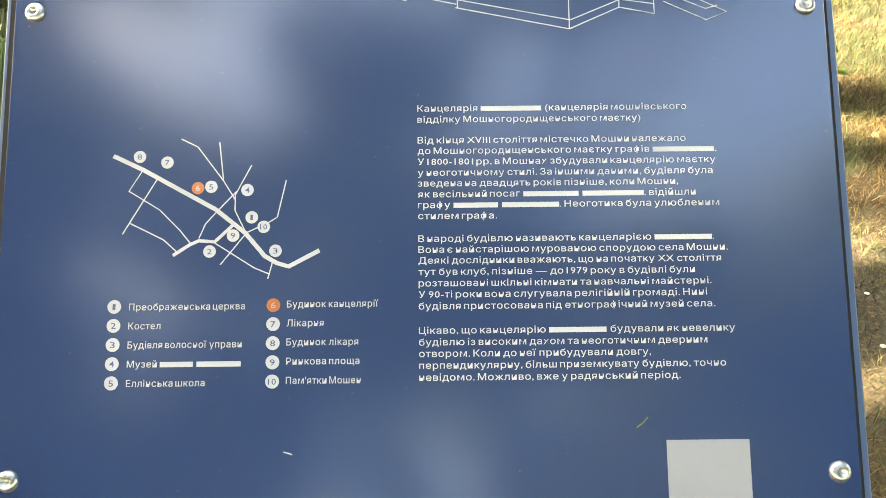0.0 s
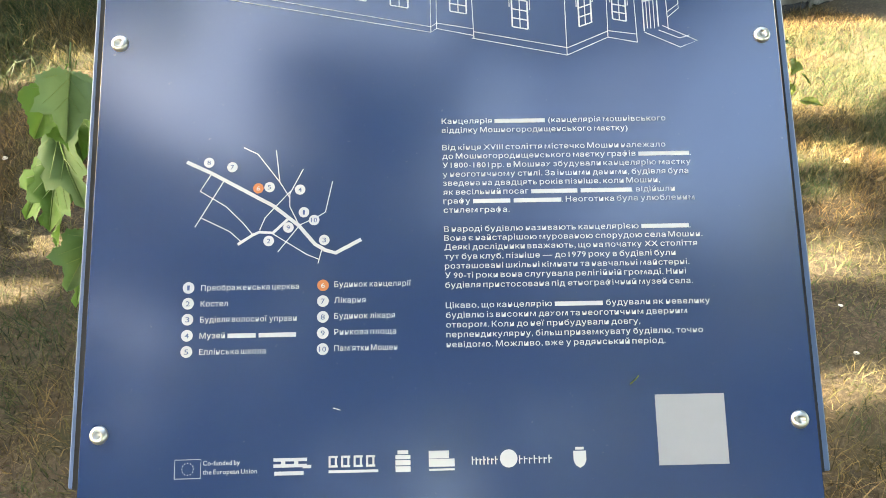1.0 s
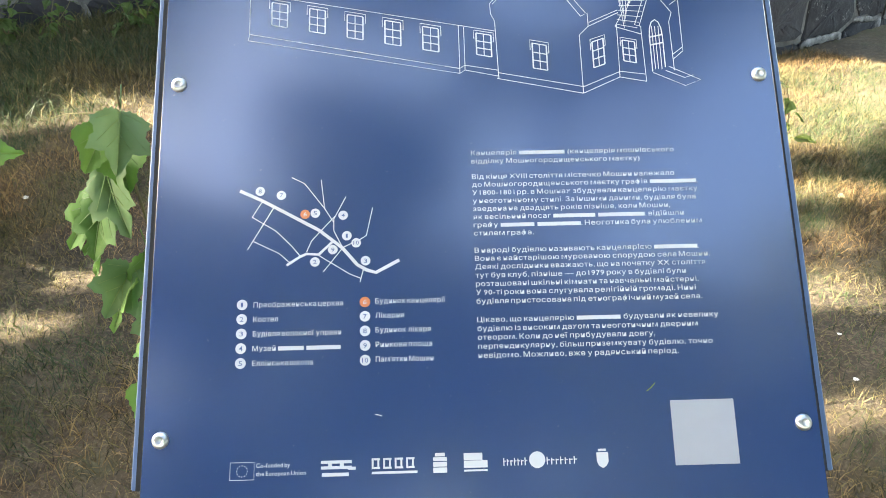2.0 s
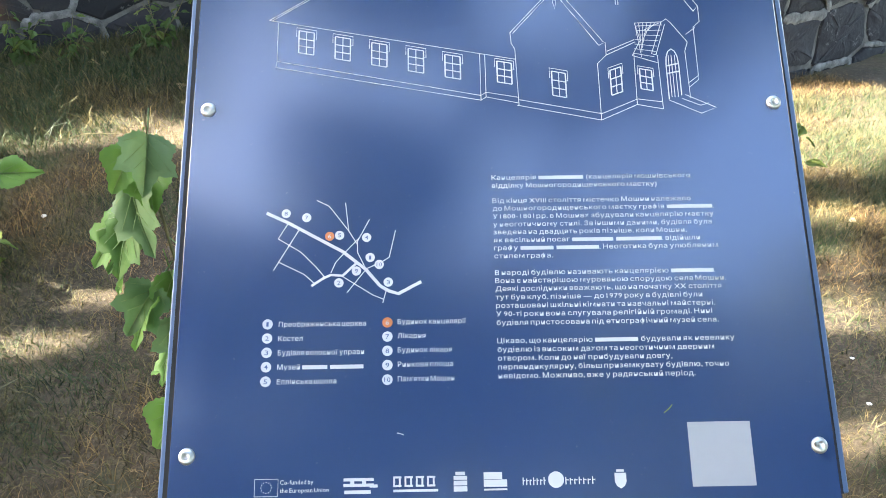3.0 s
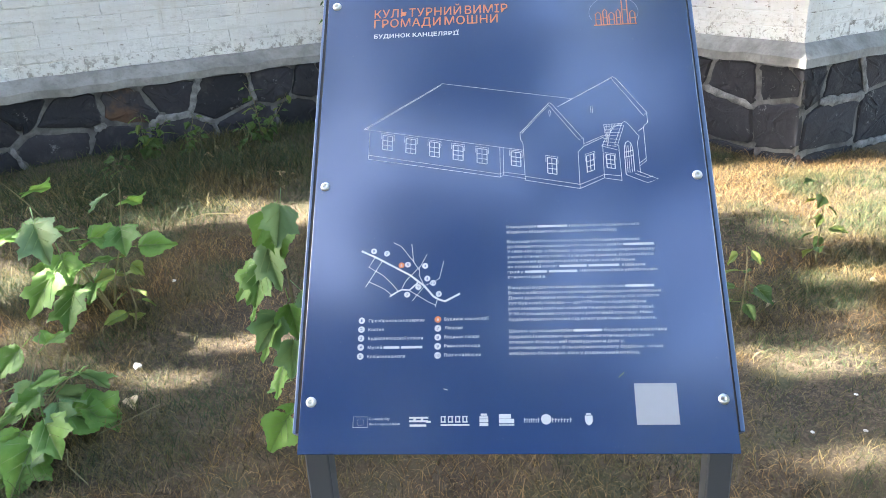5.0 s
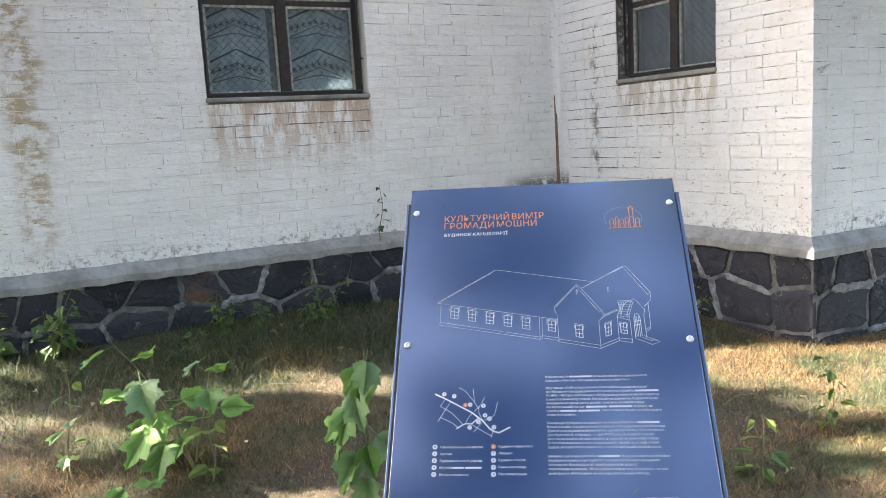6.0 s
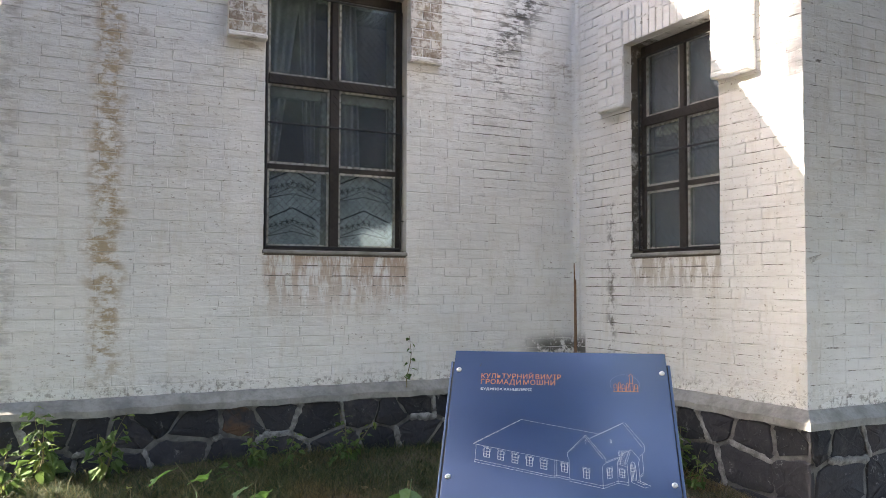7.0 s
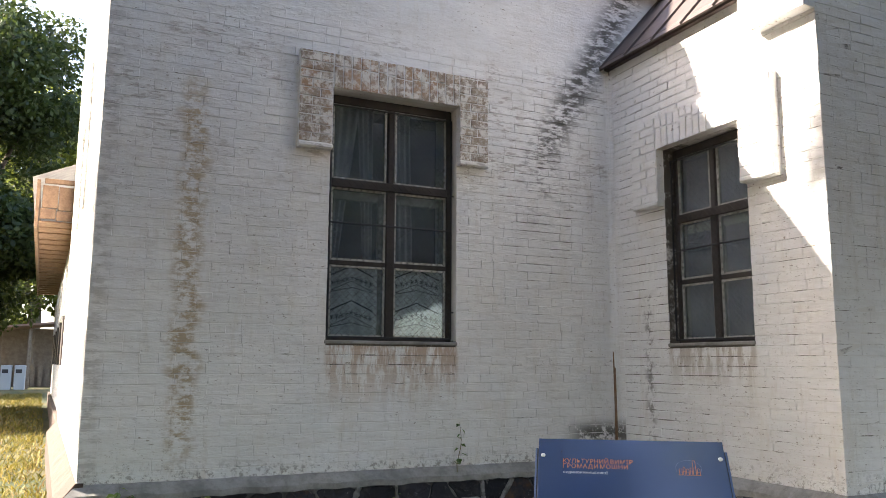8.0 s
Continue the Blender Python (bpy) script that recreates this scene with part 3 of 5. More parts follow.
def plinth(name, m, length, rng, start, ledge):
    """Rubble plinth: mortar core, irregular blocks, raised mortar ribbons, sloping concrete ledge."""
    core = structure(name, boxes((start, length, -0.055, 0.05, -0.3, 0.62)), MORTAR, m, "plinth of dark basalt blocks with pale raised mortar joints", "plinth")
    seeds = []
    for z, step in ((-0.10, 0.5), (0.24, 0.42), (0.52, 0.30)):
        x = start - rng.uniform(0, 0.3)
        while x < length + 0.3:
            seeds.append((x, z + rng.uniform(-0.055, 0.055)))
            x += step * rng.uniform(0.65, 1.45)
    for i, (sx, sz) in enumerate(seeds):
        poly = [(start - 0.012, -0.25), (length + 0.012, -0.25), (length + 0.012, 0.61), (start - 0.012, 0.61)]
        for j, (tx, tz) in enumerate(seeds):
            if i != j and poly:
                # cells are stretched sideways, as laid blocks are
                nx, nz = (tx - sx) * 0.62, (tz - sz) * 1.6
                poly = clip(poly, (sx + tx) / 2, (sz + tz) / 2, nx, nz)
        if len(poly) < 3 or max(p[1] for p in poly) < 0.02 or max(p[0] for p in poly) - min(p[0] for p in poly) < 0.05:
            continue
        cx, cz = sum(p[0] for p in poly) / len(poly), sum(p[1] for p in poly) / len(poly)
        g = rng.uniform(0.008, 0.018)
        tight = [(cx + (x - cx) * max(0.3, 1 - g / max(abs(x - cx), 0.03)), cz + (z - cz) * max(0.3, 1 - g / max(abs(z - cz), 0.03))) for x, z in poly]
        part("stone", stone_piece(rng, rounded(tight, 2)), STONE, core, m=pose(0, -0.057 + rng.uniform(-0.008, 0.006), 0))
        for (ax, az), (bx, bz) in zip(poly, poly[1:] + poly[:1]):
            edge = min(ax, bx) < start + 0.03 or max(ax, bx) > length - 0.03 or max(az, bz) > 0.6 and min(az, bz) > 0.6
            if not edge and az > bz - 0.02 and rng.random() < 0.5 and math.hypot(bx - ax, bz - az) > 0.07:
                line = [(ax + (bx - ax) * t + rng.uniform(-0.006, 0.006), 0.0, az + (bz - az) * t + rng.uniform(-0.006, 0.006)) for t in np.linspace(-0.05, 1.05, 11)]
                thick = rng.uniform(0.016, 0.040)
                smear = tube(bmesh.new(), line, [thick * rng.uniform(0.65, 1.1) * (0.5 if k in (0, 10) else 1.0) for k in range(11)], 6)
                part("mortar_joint", smear, PALE_MORTAR, core, m=pose(0, -0.070, 0) @ Matrix.Diagonal((1, 0.32, 1, 1)), smooth=True)
    bm = bmesh.new()
    # the ledge: from, to, and how far its outer edge runs on round each corner
    x0, x1, turn0, turn1 = ledge
    steps = int((x1 - x0) / 0.12) + 2
    rows = []
    for i in range(steps):
        px = x0 + (x1 - x0) * i / (steps - 1)
        w1, w2 = (rng.uniform(-0.012, 0.012), rng.uniform(-0.009, 0.009)) if 0 < i < steps - 1 else (0.0, 0.0)
        run = -turn0 if i == 0 else turn1 if i == steps - 1 else 0.0
        rows.append([bm.verts.new((px - run * y / 0.09, y, z)) for y, z in ((0.02, 0.728 + w2 * 0.5), (-0.004, 0.722 + w2 * 0.5), (-0.085 + w1, 0.648 + w2), (-0.092 + w1, 0.60 + w2), (0.02, 0.59))])
    for a, b in zip(rows, rows[1:]):
        for k in range(4):
            bm.faces.new((a[k], b[k], b[k + 1], a[k + 1]))
    part("ledge", bm, LEDGE, core, "grey concrete ledge with a sloping top")
    return core


R = np.random.default_rng(11)
plinth("plinth_main", GABLE_M, 3.76, R, -1.24, (-1.17, 3.78, 0.09, 0.0))
plinth("plinth_porch", PORCH_M, 2.70, R, 0.09, (0.05, 2.64, 0.0, 0.09))
plinth("plinth_front", FRONT_M, 3.2, R, -0.045, (0.0, 3.2, 0.09, 0.0))
structure("plinth_side", prism(bmesh.new(), [(-0.14, 0.0), (-0.14, 0.57), (-0.006, 0.74), (0.05, 0.74), (0.05, 0.0)], -(SIDE_LONG + 0.02), 0.0), SIDE_PLASTER, SIDE_M @ pose(0, 0, 0, 0, 0, 90), "sunlit brown plastered plinth with a sloping top", "plinth")


# ---- window hoods of brick ----
def hood(name, m, a0, a1, ear, z0, z1, z2, rng, proud=0.075, bare=True):
    """A raised brick hood: lintel of upright bricks and two hanging ears with a moulded foot."""
    ob = structure(name, boxes((a0 - ear, a1 + ear, -proud + 0.008, 0.004, z1, z2), (a0 - ear, a0 - 0.004, -proud + 0.008, 0.004, z0, z1 - 0.001),
                               (a1 + 0.004, a1 + ear, -proud + 0.008, 0.004, z0, z1 - 0.001)), WHITEWASH, m, "raised brick window hood with worn whitewash", "window hood")
    for e0, e1 in ((a0 - ear, a0 - 0.004), (a1 + 0.004, a1 + ear)):
        z, row = z0 + 0.05, 0
        while z < z2 - 0.02:
            h = min(COURSE, z2 - z)
            split = (0.62 if row % 2 else 0.38) * (e1 - e0)
            for x, w in ((e0, split), (e0 + split, e1 - e0 - split)):
                part("brick", from_points(brick_points(rng, w - 0.012, h - 0.012, 0.006)), HOOD_BRICK if bare else WHITEWASH, ob, m=pose(x + JOINT / 2, -proud + rng.uniform(-0.003, 0.003), z + JOINT / 2))
            z += h
            row += 1
        part("foot", boxes((e0 - 0.004, e1 + 0.002, -proud - 0.006, 0.0, z0 + 0.004, z0 + 0.045), bevel=0.008), WHITEWASH, ob)
    x = a0
    while x < a1 - 0.02:
        w = min(0.086, a1 - x)
        cut = z1 + (z2 - z1) * rng.uniform(0.55, 0.7)
        for lo, hi in ((z1, cut), (cut, z2)):
            part("brick", from_points(brick_points(rng, w - 0.012, hi - lo - 0.012, 0.006)), HOOD_BRICK if bare else WHITEWASH, ob, m=pose(x + JOINT / 2, -proud + rng.uniform(-0.003, 0.003), lo + JOINT / 2))
        x += w
    return ob


def from_points(pts):
    bm = bmesh.new()
    vs = [bm.verts.new(p) for p in pts]
    for f in BRICK_FACES:
        bm.faces.new([vs[i] for i in f])
    return bm


hood("window_hood_main", GABLE_M, W1[0], W1[1], 0.315, 3.55, W1[3], 4.455, R)
hood("window_hood_porch", PORCH_M, W2[0], W2[1], 0.37, 3.17, W2[3], 4.05, R, 0.085, False)


# ---- windows ----
def window(name, m, w, rng, lace, label):
    x0, x1, z0, z1 = w
    d = 0.115
    win = empty(name, m, label=label, category="window", kind="structure")
    f, s = 0.055, 0.03
    cx, zt, zm = (x0 + x1) / 2, z0 + 0.635 * (z1 - z0), z0 + 0.315 * (z1 - z0)
    for nm, b in (("jamb", (x0 + 0.004, x0 + f, d, d + 0.09, z0 + 0.02, z1 - 0.004)), ("jamb", (x1 - f, x1 - 0.004, d, d + 0.09, z0 + 0.02, z1 - 0.004)),
                  ("head", (x0 + f, x1 - f, d, d + 0.09, z1 - f - 0.03, z1 - 0.004)), ("bottom_rail", (x0 + f, x1 - f, d, d + 0.09, z0 + 0.02, z0 + f)),
                  ("transom", (x0 + f, x1 - f, d - 0.012, d + 0.08, zt - 0.04, zt + 0.04)), ("mullion", (cx - 0.042, cx + 0.042, d - 0.006, d + 0.08, z0 + f, zt - 0.04)),
                  ("mullion", (cx - 0.028, cx + 0.028, d - 0.002, d + 0.08, zt + 0.04, z1 - f - 0.03))):
        part(nm, boxes(b, bevel=0.006), FRAME_WOOD, win)
    for a, b in ((x0 + f, cx - 0.042), (cx + 0.042, x1 - f)):
        part("glazing_bar", boxes((a, b, d + 0.012, d + 0.055, zm - 0.022, zm + 0.022), bevel=0.005), FRAME_WOOD, win)
        for lo, hi in ((z0 + f, zm - 0.022), (zm + 0.022, zt - 0.04), (zt + 0.04, z1 - f - 0.03)):
            k = 0.019
            bm = boxes((a, a + k, d + 0.016, d + 0.045, lo, hi), (b - k, b, d + 0.016, d + 0.045, lo, hi), (a + k, b - k, d + 0.016, d + 0.045, lo, lo + k), (a + k, b - k, d + 0.016, d + 0.045, hi - k, hi))
            part("putty_edge", bm, OLD_PAINT, win, "flaking pale putty edge")
            g = part("pane", boxes((a + k * 0.5, b - k * 0.5, d + 0.028, d + 0.032, lo + k * 0.5, hi - k * 0.5)), GLASS, win)
            g.visible_shadow = False
    # inner casement of painted wood
    di = d + 0.07
    for b in ((x0 + 0.03, x0 + 0.10, di, di + 0.04, z0 + 0.03, zt - 0.06), (x1 - 0.10, x1 - 0.03, di, di + 0.04, z0 + 0.03, zt - 0.06), (cx - 0.10, cx + 0.05, di, di + 0.04, z0 + 0.03, zt - 0.06),
              (x0 + 0.10, cx - 0.10, di, di + 0.04, zt - 0.14, zt - 0.06), (cx + 0.05, x1 - 0.10, di, di + 0.04, zt - 0.14, zt - 0.06)):
        part("inner_frame", boxes(b, bevel=0.006), OLD_PAINT, win, "pale painted inner frame")
    part("sill", boxes((x0 - 0.01, x1 + 0.01, -0.012, d, z0 - 0.012, z0 + 0.02), bevel=0.006), LEDGE, win, "cracked mortar sill")
    # guard of wire mesh in an iron frame
    gd = d - 0.05
    guard = part("guard_frame", bmesh.new(), IRON, win, "thin black iron guard frame")
    bm = bmesh.new()
    for p, q in (((x0 + 0.03, z0 + 0.05), (x0 + 0.03, z1 - 0.12)), ((x1 - 0.03, z0 + 0.05), (x1 - 0.03, z1 - 0.12)), ((x0 + 0.03, z0 + 0.05), (x1 - 0.03, z0 + 0.05)),
                 ((x0 + 0.03, z1 - 0.12), (x1 - 0.03, z1 - 0.12)), ((x0 + 0.03, z0 + 0.47 * (z1 - z0)), (x1 - 0.03, z0 + 0.47 * (z1 - z0)))):
        tube(bm, [(p[0], gd, p[1]), (q[0], gd, q[1])], 0.009, 5)
    for z in (z0 + 0.30, z0 + 0.62 * (z1 - z0)):
        tube(bm, [(x0 - 0.005, gd, z), (x0 + 0.045, gd, z)], 0.006, 5)
        tube(bm, [(x1 - 0.045, gd, z), (x1 + 0.005, gd, z)], 0.006, 5)
    bm.to_mesh(guard.data)
    bm.free()
    bm = bmesh.new()
    cell, r = 0.062, 0.0019
    wx, wz, hi = x1 - x0 - 0.06, z1 - z0 - 0.17, z0 + 0.05
    k = -int(wz / cell) - 1
    while k * cell < wx:
        for sign in (1, -1):
            a = k * cell
            t0, t1 = max(0.0, -a), min(wz, wx - a)
            if t1 > t0:
                xs = (a + t0, a + t1)
                if sign < 0:
                    xs = (wx - xs[0], wx - xs[1])
                tube(bm, [(x0 + 0.03 + xs[0], gd + 0.004 * sign, hi + t0), (x0 + 0.03 + xs[1], gd + 0.004 * sign, hi + t1)], r, 3)
        k += 1
    tagged(part("wire_mesh", bm, WIRE, win, "diamond wire mesh over the panes"), kind="stuff")
    return win


window_1 = window("window_1", GABLE_M, W1, R, True, "tall six-pane window in a weathered dark brown frame behind wire mesh")
window_2 = window("window_2", PORCH_M, W2, R, False, "tall dark six-pane window with peeling frame behind wire mesh")


def curtain(m, x0, x1, top_w, z0, z1, y, folds, label, lean, cloth=None):
    """A gathered drape, wide at the top and drawn aside at the bottom."""
    bm = bmesh.new()
    cols, rows, grid = 28, 10, []
    for j in range(rows + 1):
        v = j / rows
        a, b = x0, x1 + (top_w - (x1 - x0)) * v
        if lean < 0:
            a, b = x0 - (top_w - (x1 - x0)) * v, x1
        grid.append([bm.verts.new((a + (b - a) * i / cols, y + 0.02 * math.sin(folds * 6.2832 * i / cols + v), z0 + (z1 - z0) * v)) for i in range(cols + 1)])
    for j in range(rows):
        for i in range(cols):
            bm.faces.new((grid[j][i], grid[j][i + 1], grid[j + 1][i + 1], grid[j + 1][i]))
    ob = part("curtain", bm, cloth or CURTAIN, m=m, smooth=True)
    tagged(ob, label, "curtain", "curtains behind the windows")


curtain(GABLE_M, 0.76, 0.90, 0.34, 2.55, 4.1, 0.265, 4, "grey-green drape drawn aside behind the old window", 1)
curtain(GABLE_M, 1.15, 1.24, 0.16, 2.55, 4.1, 0.265, 3, "narrow grey-green drape behind the old window", -1)
curtain(GABLE_M, 1.40, 1.66, 0.22, 2.55, 4.1, 0.265, 4, "grey-green drape hanging in the second bay of the window", 1)
curtain(PORCH_M, 0.86, 1.84, 0.98, 1.86, 3.7, 0.20, 9, "full pale blue-grey curtain closed behind the porch window", 1, SHEER)


def lace_cloth(x0, x1):
    """A short white cloth with two dark chevron borders across the foot of the window."""
    z0, z1, y = 1.87, 2.56, 0.168
    cloth = empty("lace_curtain", GABLE_M, label="white half curtain with dark leaf-patterned chevron borders", category="curtain", group="half curtains in the window")
    bm = bmesh.new()
    n = 24
    a = [bm.verts.new((x0 + (x1 - x0) * i / n, y + 0.006 * math.sin(i * 1.1), z0)) for i in range(n + 1)]
    b = [bm.verts.new((x0 + (x1 - x0) * i / n, y + 0.009 * math.sin(i * 1.1), z1)) for i in range(n + 1)]
    for i in range(n):
        bm.faces.new((a[i], a[i + 1], b[i + 1], b[i]))
    part("cloth", bm, LACE, cloth, smooth=True)
    mid, w = (x0 + x1) / 2 - 0.02, (x1 - x0) / 2 - 0.03
    for base, name in ((z0 + 0.10, "lower_border"), (z0 + 0.42, "upper_border")):
        bm = bmesh.new()
        for off, r in ((0.0, 0.006), (0.03, 0.003), (0.17, 0.006)):
            if off == 0.0:
                tube(bm, [(mid - w, y - 0.016, base + off), (mid, y - 0.016, base + 0.045), (mid + w, y - 0.016, base + off)], 0.003, 4)
            else:
                tube(bm, [(mid - w, y - 0.016, base + off - 0.02), (mid, y - 0.016, base + off + 0.075), (mid + w, y - 0.016, base + off - 0.02)], r, 4)
        for k in range(9):
            u = (k - 4) / 4.5
            zc = base + 0.075 + 0.06 * (1 - abs(u))
            for q in range(5):
                ang = q * 1.2566 + k
                tube(bm, [(mid + u * w, y - 0.016, zc), (mid + u * w + 0.022 * math.cos(ang), y - 0.016, zc + 0.026 * math.sin(ang))], 0.0035, 4)
        part(name, bm, LACE_DARK, cloth, "dark openwork leaf border")


lace_cloth(0.80, 1.27)
lace_cloth(1.42, 1.94)
# rooms behind the panes, their dimness coloured in
structure("room_main", boxes((-0.65, 3.3, 3.4, 3.5, 0.7, 5.0), (-0.7, -0.6, 0.5, 3.4, 0.7, 5.0), (3.3, 3.35, 0.5, 3.4, 0.7, 5.0), (-0.6, 3.3, 0.5, 3.4, 0.6, 0.7), (-0.6, 3.3, 0.5, 3.4, 5.0, 5.1)), ROOM, GABLE_M, "plastered room behind the window, toned dark for dimness", "room")
structure("room_porch", boxes((0.0, 2.2, 2.4, 2.5, 0.7, 4.6), (0.0, 0.05, 0.45, 2.4, 0.7, 4.6), (2.15, 2.2, 0.45, 2.4, 0.7, 4.6), (0.05, 2.15, 0.45, 2.4, 0.6, 0.7), (0.05, 2.15, 0.45, 2.4, 4.5, 4.6)), ROOM, PORCH_M, "plastered porch interior, toned dark for dimness", "room")


# ---- roofs ----
def roof_sheet(name, m, run, rise, length, label, seams=0.42, thick=0.02):
    """One slope of standing-seam sheet: local x along the eave, rising towards +y."""
    long = math.hypot(run, rise)
    tilt = m @ pose(0, 0, 0, math.degrees(math.atan2(rise, run)))
    ob = structure(name, boxes((0, length, 0, long, -thick, 0.0)), ROOF_METAL, tilt, label, "roof")
    k = 0.12
    while k < length:
        part("seam", boxes((k, k + 0.012, 0.0, long, 0.0, 0.022)), ROOF_METAL, ob)
        k += seams
    return ob


roof_sheet("roof_porch", PORCH_M @ pose(-0.1, -0.12, PORCH_TOP - 0.04), 1.95, 2.2, 2.45, "brown sheet-metal porch roof with standing seams")
roof_sheet("roof_porch_far", FRONT_M @ pose(3.9, 0.25, PORCH_TOP - 0.04) @ pose(0, 0, 0, 0, 0, 90), 1.95, 2.2, 2.6, "brown sheet-metal porch roof with standing seams")
structure("eave_board_porch", boxes((0.0, 2.1, -0.05, 0.1, PORCH_TOP - 0.045, PORCH_TOP + 0.045)), ROOF_METAL, PORCH_M, "brown sheet-metal strip closing the porch eave", "eave board")
roof_sheet("roof_main", pose(-1.3, 4.72, TOP), 3.75, 4.75, 10.5, "brown sheet-metal main roof", 0.6)
roof_sheet("roof_main_back", pose(9.2, 12.2, TOP, 0, 0, 180), 3.73, 4.73, 10.5, "brown sheet-metal main roof", 0.6)


def kneeler():
    """The corbelled brick foot of the porch gable, with its coved underside."""
    a = 4.85 - 2.86
    outline = [(a, 4.98), (a, 4.66), (a + 0.02, 4.62), (a + 0.05, 4.50), (a + 0.12, 4.43), (2.645, 4.43), (2.645, 5.25), (a + 0.3, 5.25)]
    ob = structure("porch_kneeler", prism(bmesh.new(), outline, -0.13, 0.0), WHITEWASH, PORCH_M, "whitewashed corbelled kneeler at the porch gable foot", "kneeler")
    part("cap", boxes((a + 0.06, 2.67, -0.16, 0.0, 5.25, 5.32), bevel=0.01), WHITEWASH, ob)


kneeler()
structure("porch_gable", prism(bmesh.new(), [(0.0, PORCH_TOP), (3.9, PORCH_TOP), (1.95, PORCH_TOP + 2.75)], 0.02, 0.4), WHITEWASH, FRONT_M, "whitewashed brick gable above the porch front", "gable")
structure("wall_back", boxes((-1.14, 9.0, 12.15, 12.6, 0, TOP)), WHITEWASH, pose(0, 0, 0), "whitewashed back wall of the house")
structure("wall_main_east", boxes((6.9, 9.0, GABLE_Y, GABLE_Y + 0.5, 0.0, TOP)), WHITEWASH, pose(0, 0, 0), "whitewashed wall beyond the porch")
structure("wall_east", boxes((8.7, 9.0, GABLE_Y + 0.5, 12.15, 0.0, TOP)), WHITEWASH, pose(0, 0, 0), "whitewashed end wall of the house")
structure("wall_porch_east", boxes((6.7, 7.04, FRONT_Y + 0.46, GABLE_Y, 0.0, PORCH_TOP)), WHITEWASH, pose(0, 0, 0), "whitewashed far side wall of the porch")
# hood and downpipe on the sunlit gable wall
structure("window_hood_side", boxes((3.2, 3.5, -0.03, 0.0, 3.3, 4.9), (4.7, 5.0, -0.03, 0.0, 3.3, 4.9), (3.5, 4.7, -0.03, 0.0, 4.4, 4.9), bevel=0.006), WHITEWASH, SIDE_M, "raised hood of a window on the gable wall", "window hood")


# ---- the long low wing ----
def wing():
    m = SIDE_M @ pose(0, -0.02, 0)
    w = empty("low_wing", m, label="long low whitewashed wing with a wooden boxed eave", category="building wing")
    part("wall", boxes((-15.0, -0.02, 0.08, 0.5, 0.0, 4.02)), WHITEWASH, w)
    part("plinth", boxes((-15.0, -0.02, 0.0, 0.08, 0.0, 0.7), bevel=0.01), SIDE_PLASTER, w, "brown plastered plinth of the wing")
    # the open end of the eave box: boards set back behind the fascia, a rafter above them
    for y0, y1, z0, z1 in ((-0.44, -0.21, 4.13, 4.50), (-0.20, 0.04, 4.10, 4.49), (-0.46, -0.23, 3.95, 4.12), (-0.22, 0.02, 3.93, 4.09)):
        part("eave_end_board", boxes((-0.07, -0.03, y0, y1, z0, z1), bevel=0.006), EAVE_WOOD, w, "raw plank closing the eave end")
    part("rafter_end", boxes((-0.06, 0.0, -0.42, 0.08, 4.53, 4.61), bevel=0.008), EAVE_WOOD, w)
    part("wall_batten", boxes((-0.05, 0.0, 0.05, 0.09, 3.0, 4.6), bevel=0.004), EAVE_WOOD, w)
    part("fascia", boxes((-15.0, 0.0, -0.53, -0.48, 3.80, 4.58), bevel=0.004), EAVE_WOOD, w)
    for k in range(30):
        x = -15 + k * 0.497
        part("soffit_board", boxes((x, x + 0.485, -0.47, 0.075, 3.86 + 0.02 * (k % 3), 3.885 + 0.02 * (k % 3)), bevel=0.004), EAVE_WOOD, w)
    b = bmesh.new()
    vs = [b.verts.new(p) for p in ((-15.2, -0.60, 4.60), (0.06, -0.60, 4.60), (0.06, 3.2, 6.3), (-15.2, 3.2, 6.3))]
    f = b.faces.new(vs)
    bmesh.ops.solidify(b, geom=[f], thickness=0.035)
    part("roof", b, SHEET_GREY, w, "weathered grey roof sheet")
    for k in range(5):
        x = -2.6 - 2.7 * k
        part("window_hood", boxes((x - 0.75, x + 0.75, 0.02, 0.08, 3.1, 3.4), (x - 0.75, x - 0.5, 0.02, 0.08, 2.5, 3.1), (x + 0.5, x + 0.75, 0.02, 0.08, 2.5, 3.1)), WHITEWASH, w)
        part("window_frame", boxes((x - 0.48, x + 0.48, 0.04, 0.08, 1.6, 3.08)), FRAME_WOOD, w)


wing()


# ---- the information panel ----
PANEL_M = pose(0.548, 0.415, 1.007, 0, 0, -34.7) @ pose(0, 0, 0, 47.3)  # local x right, y up the slope, z out of the face
panel = empty("information_panel", pose(0.548, 0.415, 0.0, 0, 0, -34.7), label="tilted blue information board with white print on two dark posts", category="information board")
TO_PANEL = panel.matrix_world.inverted() @ PANEL_M


def under(ob):
    ob.matrix_basis = TO_PANEL
    return ob


board = under(part("board", boxes((-0.345, 0.347, -0.474, 0.470, -0.004, 0.0), bevel=0.0008), BLUE, panel, "glossy dark blue printed board"))
for s in (-1, 1):
    lo, hi = (0.337, 0.360) if s > 0 else (-0.358, -0.335)
    under(part("side_rail", boxes((lo, hi, -0.44, 0.432, -0.036, -0.010), bevel=0.0015), RAIL, panel, "blue painted steel side rail"))
    under(part("gap_strip", boxes((s * 0.3475 - 0.0035, s * 0.3475 + 0.0035, -0.44, 0.425, -0.0098, -0.0042)), BLACK, panel))
under(part("back_tray", boxes((-0.334, 0.336, -0.44, 0.43, -0.04, -0.006)), POST, panel))
